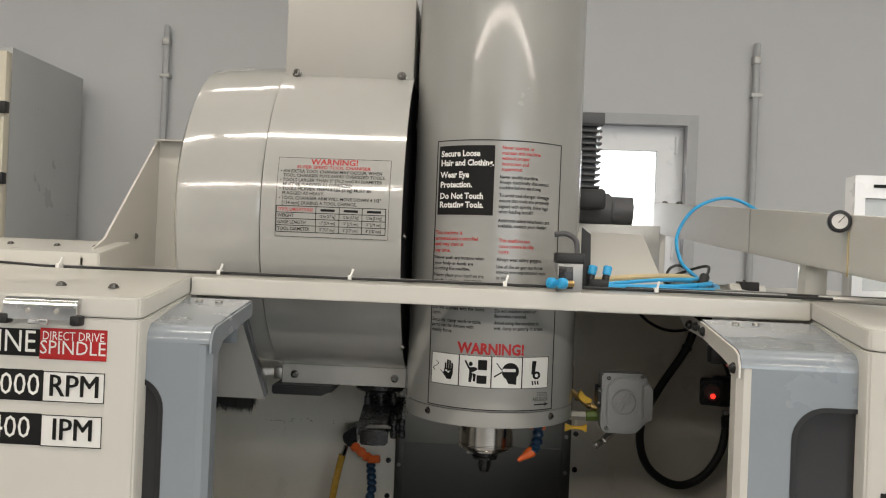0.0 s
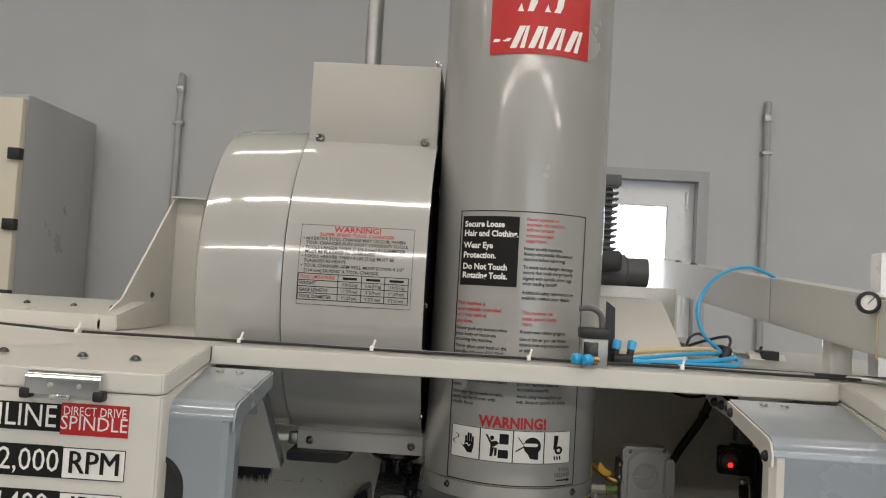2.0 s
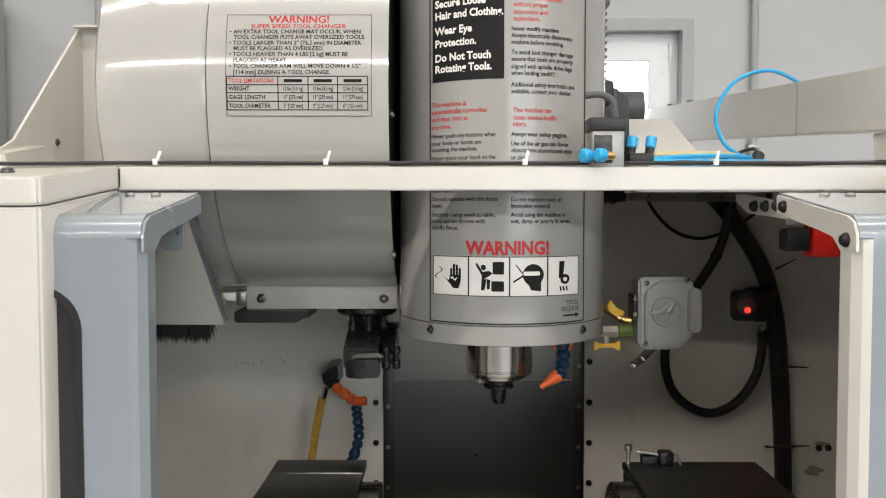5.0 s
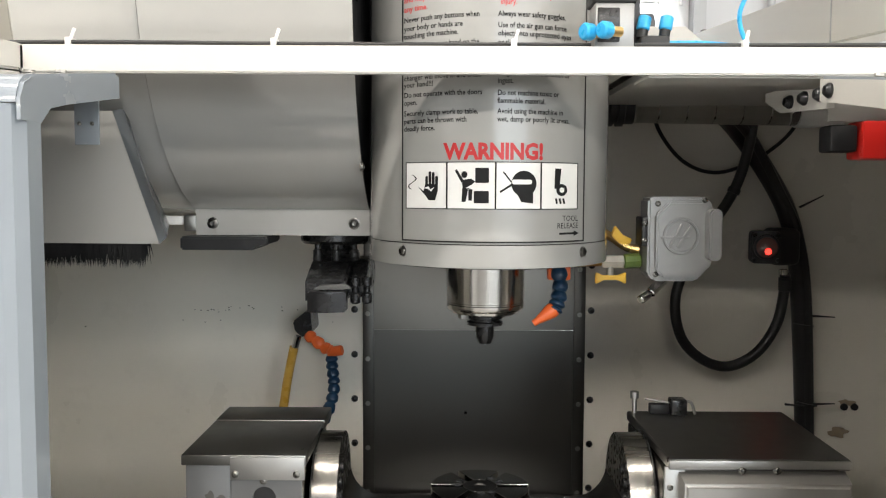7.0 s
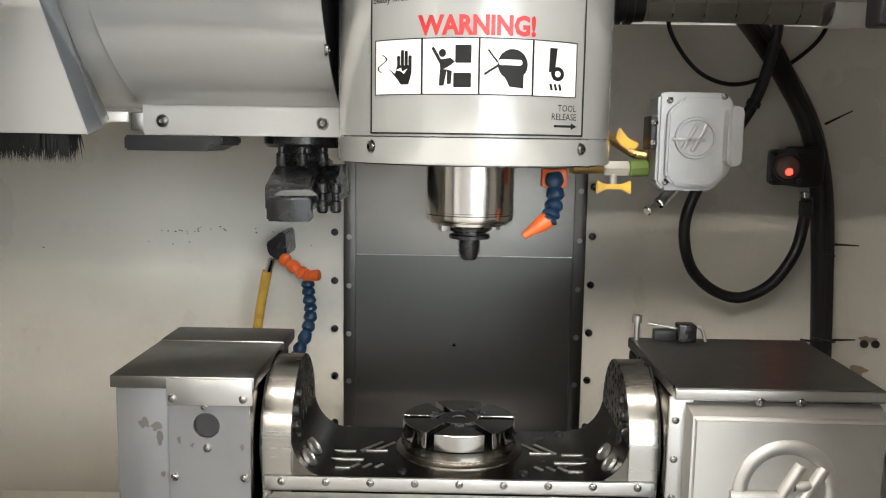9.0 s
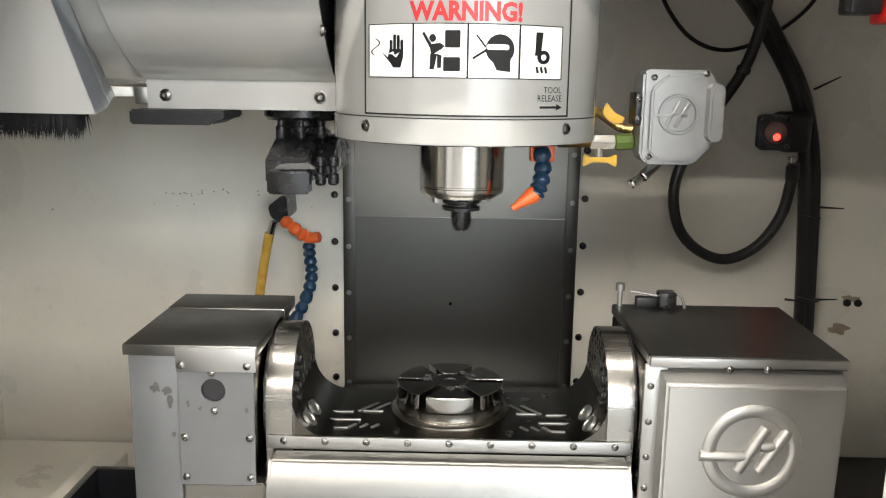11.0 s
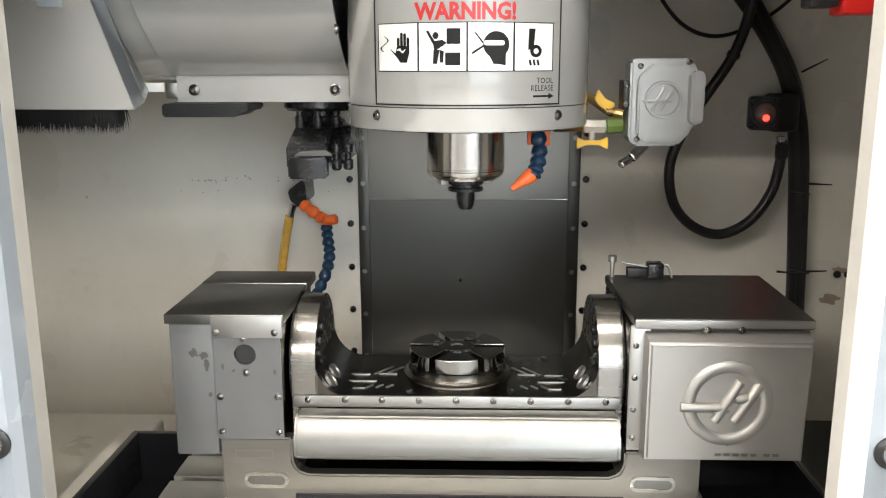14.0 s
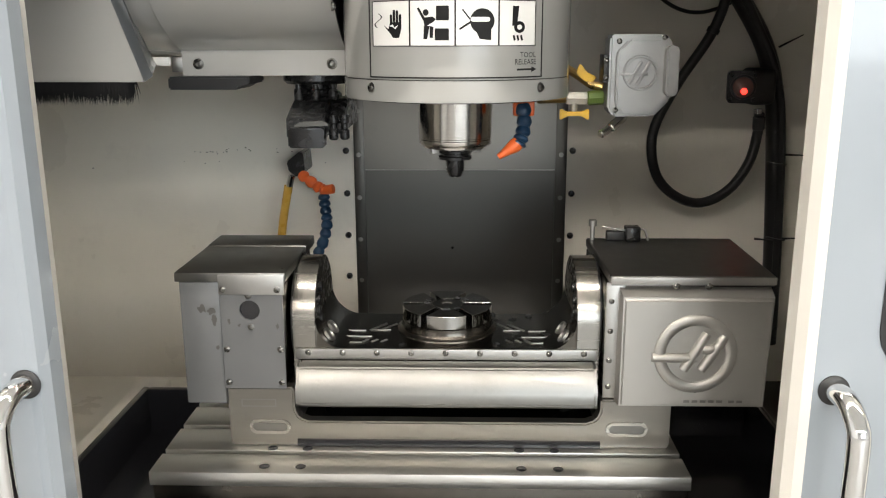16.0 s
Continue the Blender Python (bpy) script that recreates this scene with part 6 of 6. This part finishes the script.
# ---- wear: stains on the housing, rust by the wall bolts, swarf on the wall bend ----
M_STAIN = mat("dried_coolant_stain", (0.060, 0.057, 0.052), 0.55, vary=0.2, scale=60)
M_RUST = mat("faint_rust_stain", (0.36, 0.29, 0.20), 0.5, vary=0.2, scale=60)


def stain(cu, cv, ru, rv, put, seed):
    pts = []
    for i in range(26):
        a = 2 * math.pi * i / 26
        k = 0.72 + 0.55 * noise.noise((math.cos(a) * 1.7 + seed * 7.3, math.sin(a) * 1.7, seed))
        pts.append((cu + ru * k * math.cos(a), cv + rv * k * math.sin(a)))
    return blob(pts, put)


ON_SLAB = lambda u, v: (u, -0.5606, v)
ON_PLATE = lambda u, v: (u, -0.5660, v)
for n, (u, v, a, b_) in enumerate(((-0.388, 1.144, 0.010, 0.008), (-0.373, 1.140, 0.008, 0.007), (-0.370, 1.126, 0.006, 0.012), (-0.3665, 1.078, 0.0035, 0.005))):
    part("coolant_stain", stain(u, v, a, b_, ON_SLAB, n), M_STAIN, tr)
for n, (u, v, a, b_) in enumerate(((-0.344, 1.124, 0.003, 0.006), (-0.328, 1.118, 0.003, 0.004), (-0.266, 1.116, 0.003, 0.006))):
    part("coolant_stain", stain(u, v, a, b_, ON_PLATE, n + 9), M_STAIN, tr)
for n, (u, v, a, b_) in enumerate(((0.965, 0.96, 0.035, 0.018), (0.99, 1.04, 0.03, 0.012))):
    part("rust_stain", stain(u, v, a, b_, lambda x, z: (x, 0.4185, z), n + 20), M_RUST, enc)
random.seed(21)
bm = bmesh.new()
for k in range(24):
    x = -0.62 + random.gauss(0, 0.09) if k < 18 else random.uniform(-1.0, -0.34)
    z = 1.272 + abs(random.gauss(0, 0.006)) if k < 18 else 1.268 - abs(random.gauss(0, 0.03))
    r = random.uniform(0.0012, 0.003)
    vs = [bm.verts.new((x + r * math.cos(a + k), 0.4185 - (z - 1.268) * 0.05 - 0.0012, z + r * 0.6 * math.sin(a + k))) for a in (0, 1.5, 3.1, 4.6)]
    top = bm.verts.new((x, 0.4150, z))
    for i in range(4):
        bm.faces.new((vs[i], vs[(i + 1) % 4], top))
tagged(part("swarf", bm, M_BLACKM, enc, "dark specks of swarf"), kind="stuff")
